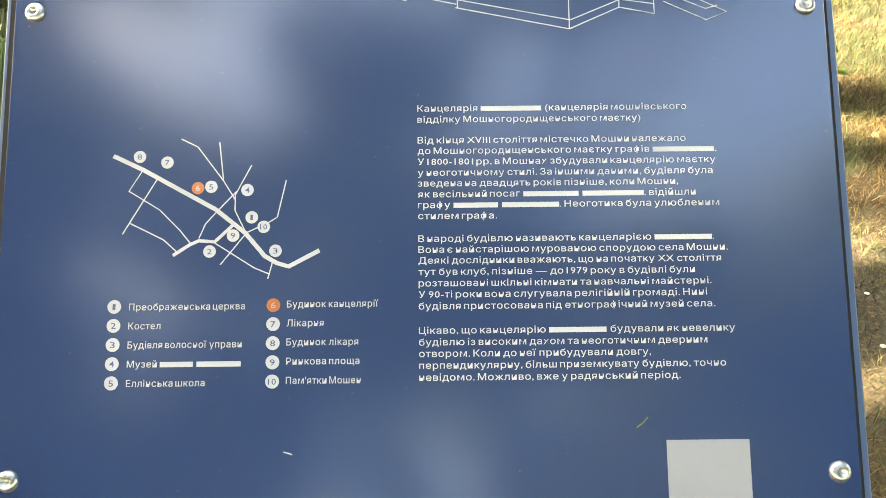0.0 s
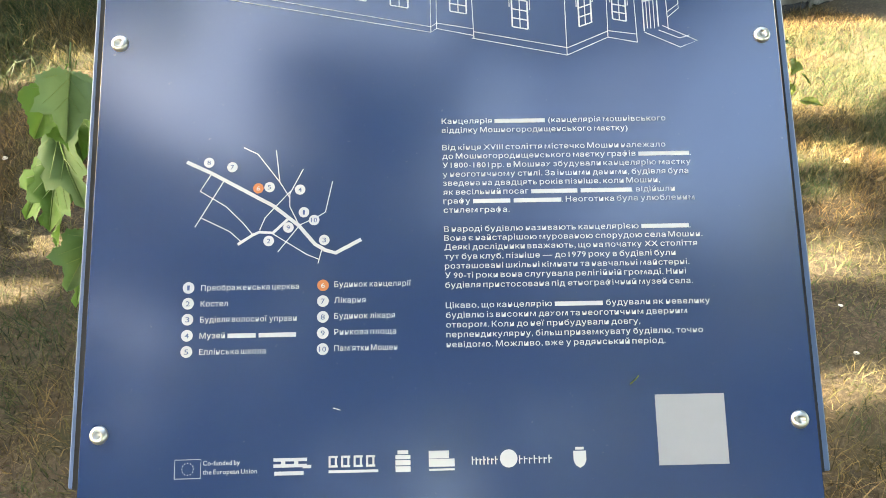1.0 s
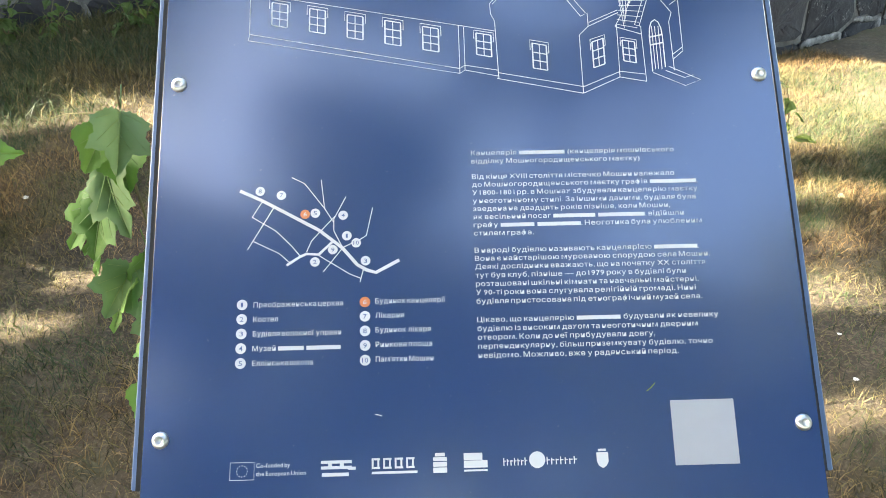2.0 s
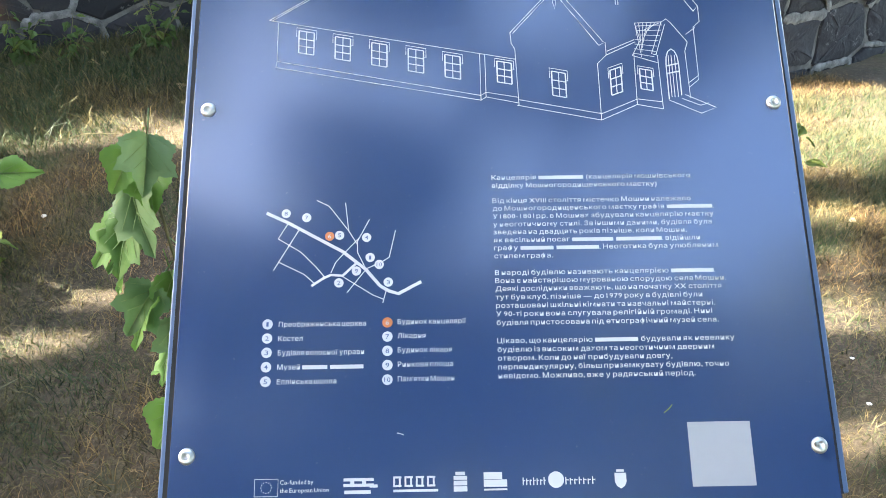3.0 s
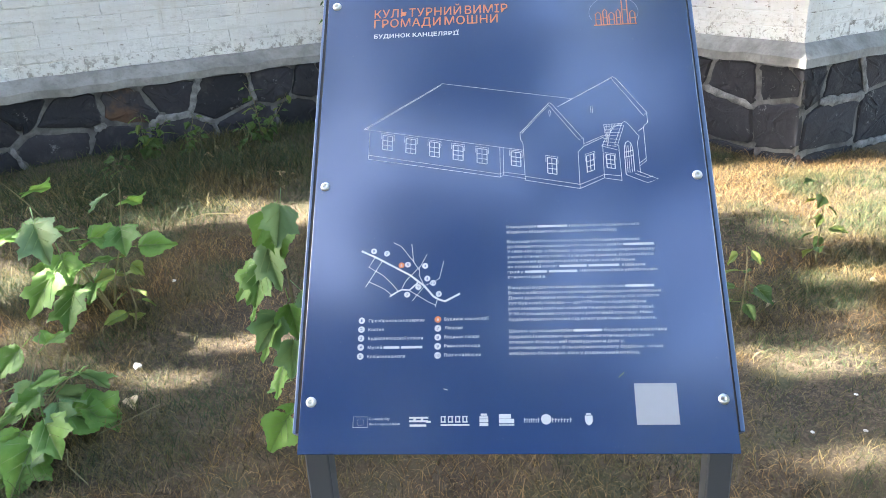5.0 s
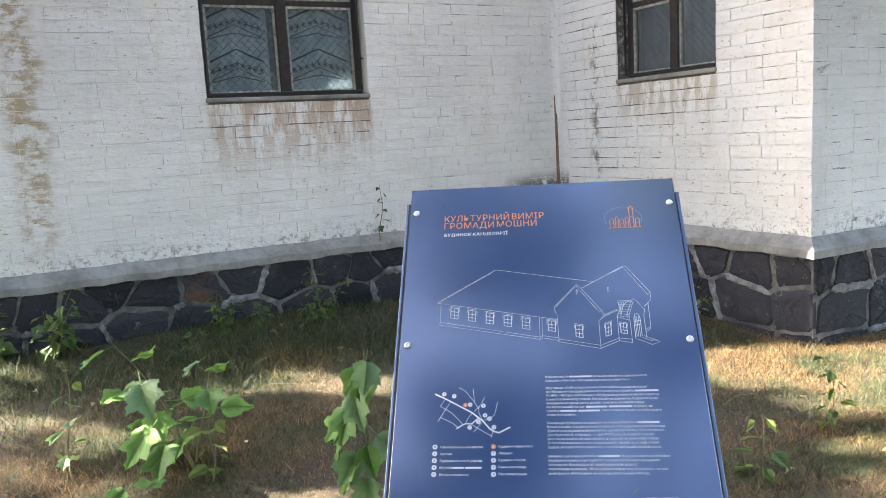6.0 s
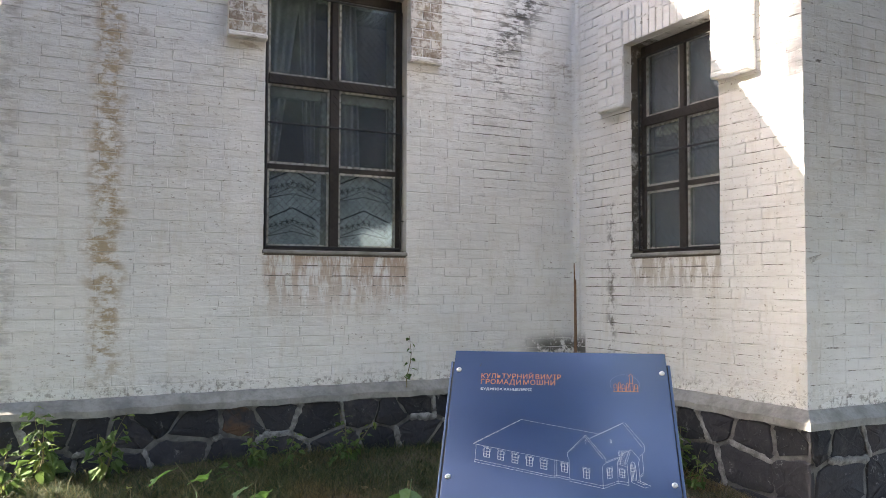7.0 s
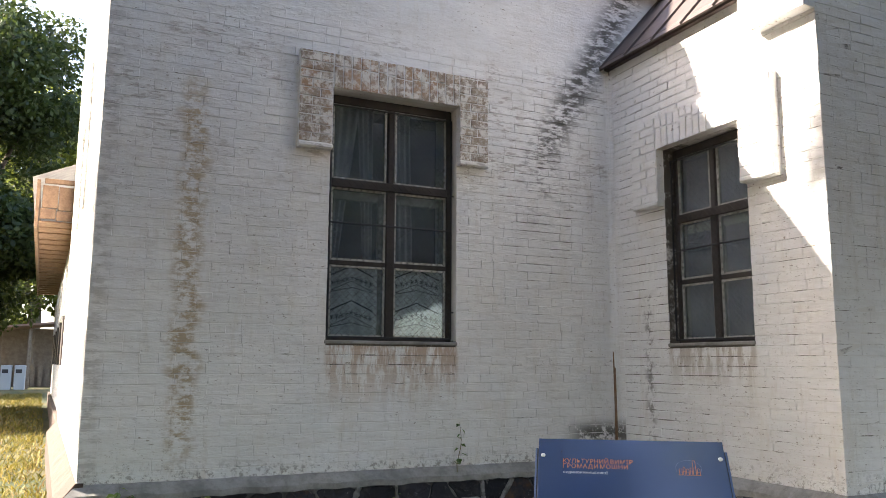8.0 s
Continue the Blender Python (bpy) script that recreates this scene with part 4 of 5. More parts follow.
for x in (-0.325, 0.328):
    top = TO_PANEL @ Vector((x, -0.44, -0.045))
    bm = boxes((x - 0.02, x + 0.02, top.y - 0.02, top.y + 0.02, -0.1, top.z + 0.01), bevel=0.003)
    part("post", bm, POST, panel, "dark grey square steel post")


def bolt_mesh():
    bm = bmesh.new()
    prof = [(0.0085, 0.0), (0.0088, 0.001), (0.0080, 0.0030), (0.0062, 0.0045), (0.0044, 0.0050)]
    n, rings = 18, []
    for r, z in prof:
        rings.append([bm.verts.new((r * math.cos(6.2832 * k / n), r * math.sin(6.2832 * k / n), z)) for k in range(n)])
    for z in (0.0050, 0.0022):
        rings.append([bm.verts.new((0.0034 * (1.0 + 0.06 * (k % 3 == 0)) * math.cos(6.2832 * k / n), 0.0034 * math.sin(6.2832 * k / n), z)) for k in range(n)])
    for a, b in zip(rings, rings[1:]):
        for k in range(n):
            j = (k + 1) % n
            bm.faces.new((a[k], a[j], b[j], b[k]))
    bm.faces.new(rings[-1])
    mesh = bpy.data.meshes.new("bolt")
    bm.to_mesh(mesh)
    bm.free()
    mesh.shade_smooth()
    return mesh


BOLT = bolt_mesh()
for x in (-0.327, 0.330):
    for y in (-0.391, -0.003, 0.390):
        link_mesh("bolt", BOLT, STEEL, panel, "domed zinc socket bolt", TO_PANEL @ pose(x, y, 0.0, 0, 0, 40 * (x + y) * 10))

LIFT = 0.0005


def stroke(bm, points, width, z=LIFT):
    """A flat printed line through points given in millimetres on the board."""
    pts = [Vector((x / 1000, y / 1000)) for x, y in points]
    left, right = [], []
    for i, p in enumerate(pts):
        d = (pts[min(i + 1, len(pts) - 1)] - pts[max(i - 1, 0)]).normalized()
        k = Vector((-d.y, d.x)) * width / 2000
        left.append(bm.verts.new((*(p + k), z)))
        right.append(bm.verts.new((*(p - k), z)))
    for i in range(len(pts) - 1):
        bm.faces.new((right[i], right[i + 1], left[i + 1], left[i]))


def disc(bm, x, y, r, z=LIFT, n=24):
    bm.faces.new([bm.verts.new((x / 1000 + r / 1000 * math.cos(6.2832 * k / n), y / 1000 + r / 1000 * math.sin(6.2832 * k / n), z)) for k in range(n)])


def patch(bm, x0, y0, x1, y1, z=LIFT):
    bm.faces.new([bm.verts.new((x / 1000, y / 1000, z)) for x, y in ((x0, y0), (x1, y0), (x1, y1), (x0, y1))])


def printed(name, bm, material, label=""):
    return part(name, bm, material, board, label)


# words: each line is set word by word, then fitted to its width; "#n" is a plain bar as long as n letters
JOBS = []


def set_line(name, text, x0, x1, y, size, material=None, z=LIFT, bold=0.004):
    JOBS.append((name, text.split(" "), x0, x1, y, size, material or PRINT_WHITE, z, bold))


def print_lines():
    made = []
    for name, words, x0, x1, y, size, material, z, bold in JOBS:
        row = []
        for w in words:
            if w.startswith("#"):
                row.append(None)
                continue
            c = bpy.data.curves.new("word", "FONT")
            c.body, c.size, c.offset, c.resolution_u, c.space_character = w, 1.0, bold, 2, 1.07
            row.append(new("word", c))
        made.append(row)
    bpy.context.view_layer.update()
    deps = bpy.context.evaluated_depsgraph_get()
    for (name, words, x0, x1, y, size, material, z, bold), row in zip(JOBS, made):
        bm, at, space = bmesh.new(), 0.0, 0.30
        for w, ob in zip(words, row):
            if ob is None:
                tail = w.lstrip("#0123456789")
                n = int("".join(ch for ch in w if ch.isdigit()))
                wide = 0.57 * n
                q = [bm.verts.new(p) for p in ((at, 0.0, 0), (at + wide, 0.0, 0), (at + wide, 0.56, 0), (at, 0.56, 0))]
                bm.faces.new(q)
                at += wide + 0.06
                if tail:
                    q = [bm.verts.new(p) for p in ((at, 0.0, 0), (at + 0.1, 0.0, 0), (at + 0.1, 0.1, 0), (at, 0.1, 0))]
                    bm.faces.new(q)
                    at += 0.12
                at += space
                continue
            mesh = bpy.data.meshes.new_from_object(ob.evaluated_get(deps))
            xs = [v.co.x for v in mesh.vertices]
            lo, hi = min(xs), max(xs)
            mesh.transform(Matrix.Translation((at - lo, 0, 0)))
            bm.from_mesh(mesh)
            bpy.data.meshes.remove(mesh)
            at += hi - lo + space
        at -= space
        bmesh.ops.transform(bm, verts=bm.verts, matrix=Matrix.Translation((x0 / 1000, y / 1000, z)) @ Matrix.Diagonal(((x1 - x0) / 1000 / at, size / 1000, 1, 1)))
        printed(name, bm, material)
        for ob in row:
            if ob is not None:
                data = ob.data
                bpy.data.objects.remove(ob)
                bpy.data.curves.remove(data)


set_line("heading", "КУЛЬТУРНИЙ ВИМІР", -251, 9, 358, 26.5, PRINT_ORANGE, bold=0.008)
set_line("heading", "ГРОМАДИ МОШНИ", -251, -10, 335, 26.5, PRINT_ORANGE, bold=0.008)
set_line("subheading", "БУДИНОК КАНЦЕЛЯРІЇ", -250, -85, 311, 12.5, bold=0.02)
BODY = 7.6
TEXT = [
    ("Канцелярія #10 (канцелярія мошнівського", 224, -93.5), ("відділку Мошногородищенського маєтку)", 185, -103),
    ("Від кінця XVIII століття містечко Мошни належало", 222, -121), ("до Мошногородищенського маєтку графів #10.", 247, -130),
    ("У 1800-1801 рр. в Мошнах збудували канцелярію маєтку", 246, -139.3), ("у неоготичному стилі. За іншими даними, будівля була", 243, -148.6),
    ("зведена на двадцять років пізніше, коли Мошни,", 214, -157.6), ("як весільний посаг #9 #10, відійшли", 228, -166.8),
    ("графу #7 #9. Неоготика була улюбленим", 247, -175.8), ("стилем графа.", 63, -185),
    ("В народі будівлю називають канцелярією #9.", 241, -204), ("Вона є найстарішою мурованою спорудою села Мошни.", 252, -213),
    ("Деякі дослідники вважають, що на початку XX століття", 246, -222), ("тут був клуб, пізніше — до 1979 року в будівлі були", 224, -231.3),
    ("розташовані шкільні кімнати та навчальні майстерні.", 237, -240.6), ("У 90-ті роки вона слугувала релігійній громаді. Нині", 233, -249.8),
    ("будівля пристосована під етнографічний музей села.", 239, -259.3),
    ("Цікаво, що канцелярію #9 будували як невелику", 254, -279), ("будівлю із високим дахом та неоготичним дверним", 231, -288.4),
    ("отвором. Коли до неї прибудували довгу,", 185, -297.6), ("перпендикулярну, більш приземкувату будівлю, точно", 245, -307), ("невідомо. Можливо, вже у радянський період.", 208, -316.5)]
for words, right, y in TEXT:
    set_line("text_line", words, -2, right, y, BODY)
KEY_LEFT = ["Преображенська церква", "Костел", "Будівля волосної управи", "Музей #6 #8", "Еллінська школа"]
KEY_RIGHT = ["Будинок канцелярії", "Лікарня", "Будинок лікаря", "Ринкова площа", "Пам'ятки Мошен"]
for i, (a, wa, b, wb) in enumerate(zip(KEY_LEFT, (94, 26, 92, 92, 63), KEY_RIGHT, (74, 30, 58, 59, 60))):
    y = -257.5 - 15.3 * i
    set_line("key_entry", a, -237, -237 + wa, y, BODY)
    set_line("key_entry", b, -109, -109 + wb, y + 1, BODY)
    for k, (x, n) in enumerate(((-249, i + 1), (-120, i + 6))):
        bm = bmesh.new()
        disc(bm, x, y + 3, 5.6)
        printed("key_disc", bm, PRINT_ORANGE if n == 6 else PRINT_WHITE)
        half = 2.0 if n < 10 else 3.2
        set_line("key_number", str(n), x - half * (0.6 if n == 1 else 1), x + half * (0.6 if n == 1 else 1), y + 0.5, 7.0, PRINT_WHITE if n == 6 else PRINT_BLUE, 2 * LIFT)
# the little street map
SPOTS = {8: (-233, -130), 7: (-210, -135), 6: (-184, -157), 5: (-173, -156), 4: (-143, -159), 1: (-139, -182), 10: (-129, -190), 9: (-154, -197), 2: (-173, -210), 3: (-119, -210)}
for n, (x, y) in SPOTS.items():
    bm = bmesh.new()
    disc(bm, x, y, 5.2, 1.4 * LIFT)
    printed("map_disc", bm, PRINT_ORANGE if n == 6 else PRINT_WHITE)
    half = 1.8 if n < 10 else 2.9
    set_line("map_number", str(n), x - half * (0.6 if n == 1 else 1), x + half * (0.6 if n == 1 else 1), y - 2.3, 6.4, PRINT_WHITE if n == 6 else PRINT_BLUE, 2 * LIFT)
STREETS = [(3.6, [(-255, -129), (-230, -141), (-169, -175), (-154, -187), (-144, -195), (-128, -214), (-118, -220), (-108, -223), (-83, -210)]),
           (2.8, [(-203, -213), (-189, -204), (-182, -201), (-169, -202), (-154, -188)]),
           (1.0, [(-199, -115), (-185, -122), (-163, -151), (-153, -167), (-153, -176), (-144, -194)]), (1.0, [(-167, -118), (-163, -151)]),
           (1.0, [(-140, -138), (-153, -163), (-153, -172)]), (1.0, [(-182, -199), (-177, -187), (-167, -176), (-152, -160)]),
           (1.0, [(-111, -151), (-118, -182), (-126, -187), (-144, -195)]), (1.0, [(-230, -141), (-241, -159), (-215, -175), (-198, -192), (-189, -203)]),
           (1.0, [(-218, -149), (-245, -195)]), (1.0, [(-239, -186), (-211, -200), (-200, -210)]), (1.0, [(-144, -196), (-164, -221)]),
           (1.0, [(-169, -203), (-136, -224), (-124, -229)]), (1.0, [(-121, -218), (-125, -233)])]
for width, line in STREETS:
    bm = bmesh.new()
    stroke(bm, line, width)
    printed("map_street", bm, PRINT_WHITE)


# the line drawing of the house
def drawn_window(x, y, w, h, slope, hooded=True):
    """A six-pane window in the drawing, leaning with the wall."""
    bm = bmesh.new()
    at = lambda u, v: (x + u, y + v + slope * u)
    for u in (0, w / 2, w):
        stroke(bm, [at(u, 0), at(u, -h)], 1.0 if u == w / 2 else 1.6)
    for v in (0, -h * 0.36, -h * 0.68, -h):
        stroke(bm, [at(0, v), at(w, v)], 1.3)
    if hooded:
        e = 0.16 * w
        stroke(bm, [at(-e, -h * 0.3), at(-e, h * 0.12), at(w + e, h * 0.12), at(w + e, -h * 0.3), at(w, -h * 0.3)], 0.9)
    printed("drawn_window", bm, PRINT_WHITE)


for k in range(5):
    drawn_window(-225 + 43.2 * k, 98 - 8.4 * k, 18, 29, -0.19)
drawn_window(9, 55, 17, 27, -0.19)
drawn_window(73, 41, 16, 31, -0.2)
drawn_window(142, 41, 13, 32, 0.35)
drawn_window(177, 43, 14, 26, -0.2)
OUTLINES = [[(-261, 112), (-116, 203), (124, 159)], [(-258, 111), (-118, 200)], [(-261, 112), (-11, 65), (31, 57)], [(-250, 109), (-250, 58)], [(-250, 58), (-11, 11), (-5, 15), (33, 8)],
            [(-251, 50), (-11, 5), (-5, 9), (32, 1)], [(-250, 58), (-251, 50)], [(-11, 65), (-11, 5)], [(-5, 63), (-5, 9)], [(26, 92), (27, 78), (31, 70), (33, -2)], [(33, 5), (129, -14)], [(31, -2), (128, -22)],
            [(26, 92), (78, 150), (81, 153), (85, 150), (137, 78)], [(29, 91), (80, 148), (131, 74)], [(131, 74), (139, 78), (139, 61), (128, 50), (128, -22)]]
MORE = [[(139, 61), (175, 78)], [(140, 66), (174, 81)], [(129, -14), (172, 4)], [(128, -22), (171, -3)], [(171, -3), (172, 62)], [(171, -3), (201, -9)], [(172, 4), (200, 0)], [(201, -9), (200, 51)],
        [(170, 60), (200, 50)], [(170, 60), (181, 80), (176, 103), (208, 104)], [(193, 62), (208, 104), (214, 108), (219, 103), (237, 77)], [(198, 60), (212, 101)], [(193, 62), (200, 60), (200, 50)],
        [(237, 77), (233, 65), (234, 4)], [(234, 24), (246, 33), (246, 28), (234, 18)], [(209, 2), (245, -15), (263, -8), (228, 9)], [(224, 4), (245, -5), (255, -2)],
        [(103, 148), (198, 202), (204, 199), (254, 125)], [(95, 143), (196, 199), (248, 118)], [(248, 118), (254, 125), (254, 104), (246, 97), (246, 33)], [(236, 87), (248, 96)], [(81, 138), (79, 133), (81, 123), (83, 133), (81, 138)],
        [(155, 142), (155, 128), (158, 128), (158, 142), (155, 142)]]
for line in OUTLINES + MORE:
    bm = bmesh.new()
    stroke(bm, line, 0.85)
    printed("drawn_line", bm, PRINT_WHITE)
bm = bmesh.new()
for k in range(7):
    stroke(bm, [(176 + 5 * k, 103), (181 + 5 * k * 0.2, 58 + 6 * k)], 0.7)
    stroke(bm, [(172 + k, 63 + 6 * k), (196 + 2.2 * k, 58 + 7 * k)], 0.7)
printed("drawn_shingles", bm, PRINT_WHITE)
bm = bmesh.new()
stroke(bm, [(209, 3)] + [(209 + 7.5 * (1 - math.cos(a)), 48 + 20 * math.sin(a)) for a in (0, 0.5, 1.0, 1.5708, 2.1, 2.6, 3.1416)] + [(224, 8)], 1.3)
for x in (212.5, 216, 220):
    stroke(bm, [(x, 6), (x, 60)], 0.9)
stroke(bm, [(209, 36), (224, 39)], 1.6)
stroke(bm, [(209, 46), (224, 49)], 1.6)
printed("drawn_door", bm, PRINT_WHITE)
# emblem of the community: plain towers in a thin circle
bm = bmesh.new()
stroke(bm, [(210 + 46 * math.cos(a), 345 + 37 * math.sin(a)) for a in [0.1 * k - 0.45 for k in range(41)]], 0.8)
printed("emblem_circle", bm, PRINT_FAINT)
bm = bmesh.new()
for x, y, w, h in ((176, 318, 12, 24), (190, 318, 9, 30), (201, 318, 12, 22), (215, 318, 9, 28), (226, 318, 12, 62), (240, 318, 12, 24)):
    for k in range(2):
        stroke(bm, [(x + k * w * 0.8, y), (x + k * w * 0.8, y + h)], 1.9)
    stroke(bm, [(x, y + h), (x + w * 0.4, y + h + 5), (x + w * 0.8, y + h)], 1.5)
    stroke(bm, [(x, y + h * 0.5), (x + w * 0.8, y + h * 0.5)], 1.2)
stroke(bm, [(172, 317), (252, 317)], 2.2)
printed("emblem_towers", bm, PRINT_ORANGE)
# the row of supporters' marks, as plain shapes, and the blank square beside them
bm = bmesh.new()
stroke(bm, [(-256, -432), (-256, -415), (-232, -415), (-232, -432), (-256, -432)], 0.6)
for k in range(12):
    disc(bm, -244 + 5.4 * math.cos(k * 0.5236), -423.5 + 5.4 * math.sin(k * 0.5236), 0.6, n=6)
printed("flag_mark", bm, PRINT_WHITE)
set_line("small_line", "Co-funded by", -230, -196, -420.5, 6.2)
set_line("small_line", "the European Union", -230, -180, -428.5, 6.2)


def mark(*parts):
    bm = bmesh.new()
    for x0, y0, x1, y1 in parts:
        patch(bm, x0, y0, x1, y1)
    printed("supporter_mark", bm, PRINT_WHITE)


mark((-165, -424, -134, -421), (-165, -418.5, -134, -415.5), (-158, -421, -154, -418.5), (-146, -421, -142, -418.5), (-138, -425, -130, -422), (-164, -431, -137, -427.5))
mark(*[(-114 + 5.8 * k, -425, -114 + 5.8 * k + 1.9, -414.5) for k in range(8)], *[(-112 + 11.6 * k, -416.5, -105.5 + 11.6 * k, -414.5) for k in range(4)], *[(-112 + 11.6 * k, -425, -105.5 + 11.6 * k, -423) for k in range(4)], (-114, -430, -68, -427.5))
mark((-50, -414.5, -40, -411), (-52, -419, -38, -415.2), (-52, -424.5, -38, -419.8), (-52, -430.5, -38, -425.3))
mark((-21, -419, -2, -412), (-21, -426.5, 3, -419.4), (-21, -430, 3, -428.2))
bm = bmesh.new()
disc(bm, 53.5, -420.5, 8.2)
for k in range(7):
    for a in (19 + 3.6 * k, 63 + 4.6 * k):
        patch(bm, a, -425.5, a + 1.1, -418 - (k % 3))
    patch(bm, 19 + 3.6 * k, -421.5, 21.6 + 3.6 * k, -420.5)
    patch(bm, 63 + 4.6 * k, -421.5, 66.4 + 4.6 * k, -420.5)
printed("supporter_mark", bm, PRINT_WHITE)
bm = bmesh.new()
bm.faces.new([bm.verts.new((x / 1000, y / 1000, LIFT)) for x, y in ((114, -415), (126, -415), (126, -424), (124, -428), (120, -430.5), (116, -428), (114, -424))])
patch(bm, 116, -414, 124, -411.5)
printed("supporter_mark", bm, PRINT_WHITE)
bm = bmesh.new()
patch(bm, 194, -430, 260, -365)
printed("blank_square", bm, PRINT_GREY, "plain white square")
print_lines()
# a blade of grass, a seed and a scratch lying on the board
for name, a, b, w, mat, lab in (("grass_snippet", (171, -355), (180, -347), 1.1, LEAF_YELLOW, "short green grass snippet on the board"), ("seed_fluff", (-110, -371), (-103, -373), 0.9, CHIP, "small pale seed fluff on the board"),
                                ("paint_chip", (-259, 405), (-254, 416), 2.2, BLACK, "dark chip near the board's upper edge")):
    bm = tube(bmesh.new(), [(a[0] / 1000, a[1] / 1000, 0.0006), ((a[0] + b[0]) / 2000 + 0.0006, (a[1] + b[1]) / 2000, 0.0016), (b[0] / 1000, b[1] / 1000, 0.0008)], w / 2000, 5)
    tagged(part(name, bm, mat, m=PANEL_M), lab, "debris")


# ---- plants ----
# outlines: degrees from the tip, and how far the edge reaches; five lobes, three lobes, none
LEAF_SHAPES = {5: ((0, 13, 27, 40, 52, 64, 80, 96, 110, 130, 155, 180), (0.62, 0.46, 0.35, 0.43, 0.52, 0.42, 0.31, 0.37, 0.41, 0.34, 0.31, 0.28)),
               3: ((0, 15, 35, 55, 75, 100, 130, 180), (0.64, 0.50, 0.38, 0.41, 0.46, 0.43, 0.36, 0.29)),
               0: ((0, 12, 30, 60, 90, 130, 180), (0.60, 0.46, 0.34, 0.27, 0.26, 0.28, 0.36))}


def leaf_mesh(name, lobes, material, fold=0.22, droop=0.3):
    """A lobed leaf, 1 long, folded along its midrib; the stalk end at the origin, the tip along +y."""
    n = 48
    turns, reach = LEAF_SHAPES[lobes]
    pts = []
    for k in range(n):
        a = -math.pi / 2 + 2 * math.pi * k / n
        off = abs(math.degrees((a - math.pi / 2 + math.pi) % (2 * math.pi) - math.pi))
        r = float(np.interp(off, turns, reach)) + (0.016 if k % 2 else -0.016)
        pts.append((r * math.cos(a), 0.40 + r * math.sin(a)))
    bm = bmesh.new()
    mid = [bm.verts.new((0, y, -droop * y * y * 0.5)) for y in (pts[0][1], 0.3, 0.6, pts[n // 2][1])]
    ring = []
    for k, (x, y) in enumerate(pts):
        ring.append(mid[0] if k == 0 else mid[3] if k == n // 2 else bm.verts.new((x, y, fold * abs(x) - droop * y * y * 0.5 + 0.035 * math.sin(9 * x + 7 * y) + 0.022 * math.sin(19 * abs(x) - 13 * y))))
    for side in (ring[:n // 2 + 1], [ring[0]] + ring[:n // 2 - 1:-1]):
        third = len(side) // 3
        for chunk, (a, b) in ((side[0:third + 1], (0, 1)), (side[third:2 * third + 1], (1, 2)), (side[2 * third:], (2, 3))):
            loop = list(dict.fromkeys([mid[a]] + chunk + [mid[b]]))
            if len(loop) > 2:
                bm.faces.new(loop)
    tube(bm, [(0, -0.28, 0.02), (0, 0.05, 0.0)], 0.012, 3)
    bmesh.ops.triangulate(bm, faces=bm.faces)
    plain_faces = len(bm.faces)
    lift = lambda x, y: (x, y, fold * abs(x) - droop * y * y * 0.5 + 0.014)
    tube(bm, [lift(0, y) for y in (0.08, 0.3, 0.6, 0.92)], [0.011, 0.009, 0.007, 0.003], 3)
    for deg, start in ((52, 0.22), (108, 0.14), (30, 0.45)):
        far = 0.8 * float(np.interp(deg, turns, reach))
        for side in (-1, 1):
            tip = (side * far * math.sin(math.radians(deg)), 0.40 + far * math.cos(math.radians(deg)))
            tube(bm, [lift(0, start), lift(*tip)], [0.007, 0.003], 3)
    bm.faces.ensure_lookup_table()
    for f in bm.faces[plain_faces:]:
        f.material_index = 1
    mesh = bpy.data.meshes.new(name)
    bm.to_mesh(mesh)
    bm.free()
    mesh.materials.append(material)
    mesh.materials.append(LEAF_VEIN)
    mesh.shade_smooth()
    return mesh


BIG = [leaf_mesh("leaf", 5, LEAF_GREEN, 0.12, 0.2), leaf_mesh("leaf", 5, LEAF_GREEN, 0.2, 0.35), leaf_mesh("leaf", 3, LEAF_GREEN, 0.1, 0.25)]
PALE = [leaf_mesh("leaf", 5, LEAF_PALE, 0.2, 0.4), leaf_mesh("leaf", 3, LEAF_PALE, 0.3, 0.5)]
YELLOW = [leaf_mesh("leaf", 0, LEAF_YELLOW), leaf_mesh("leaf", 3, LEAF_YELLOW, 0.3, 0.5)]
SMALL = [leaf_mesh("leaf", 0, LEAF_SMALL), leaf_mesh("leaf", 3, LEAF_SMALL, 0.3, 0.4)]
DRY = leaf_mesh("leaf", 3, LEAF_DRY, 0.5, 0.8)


def ground_z(x, y):
    return float(height(np.float64(x), np.float64(y)))


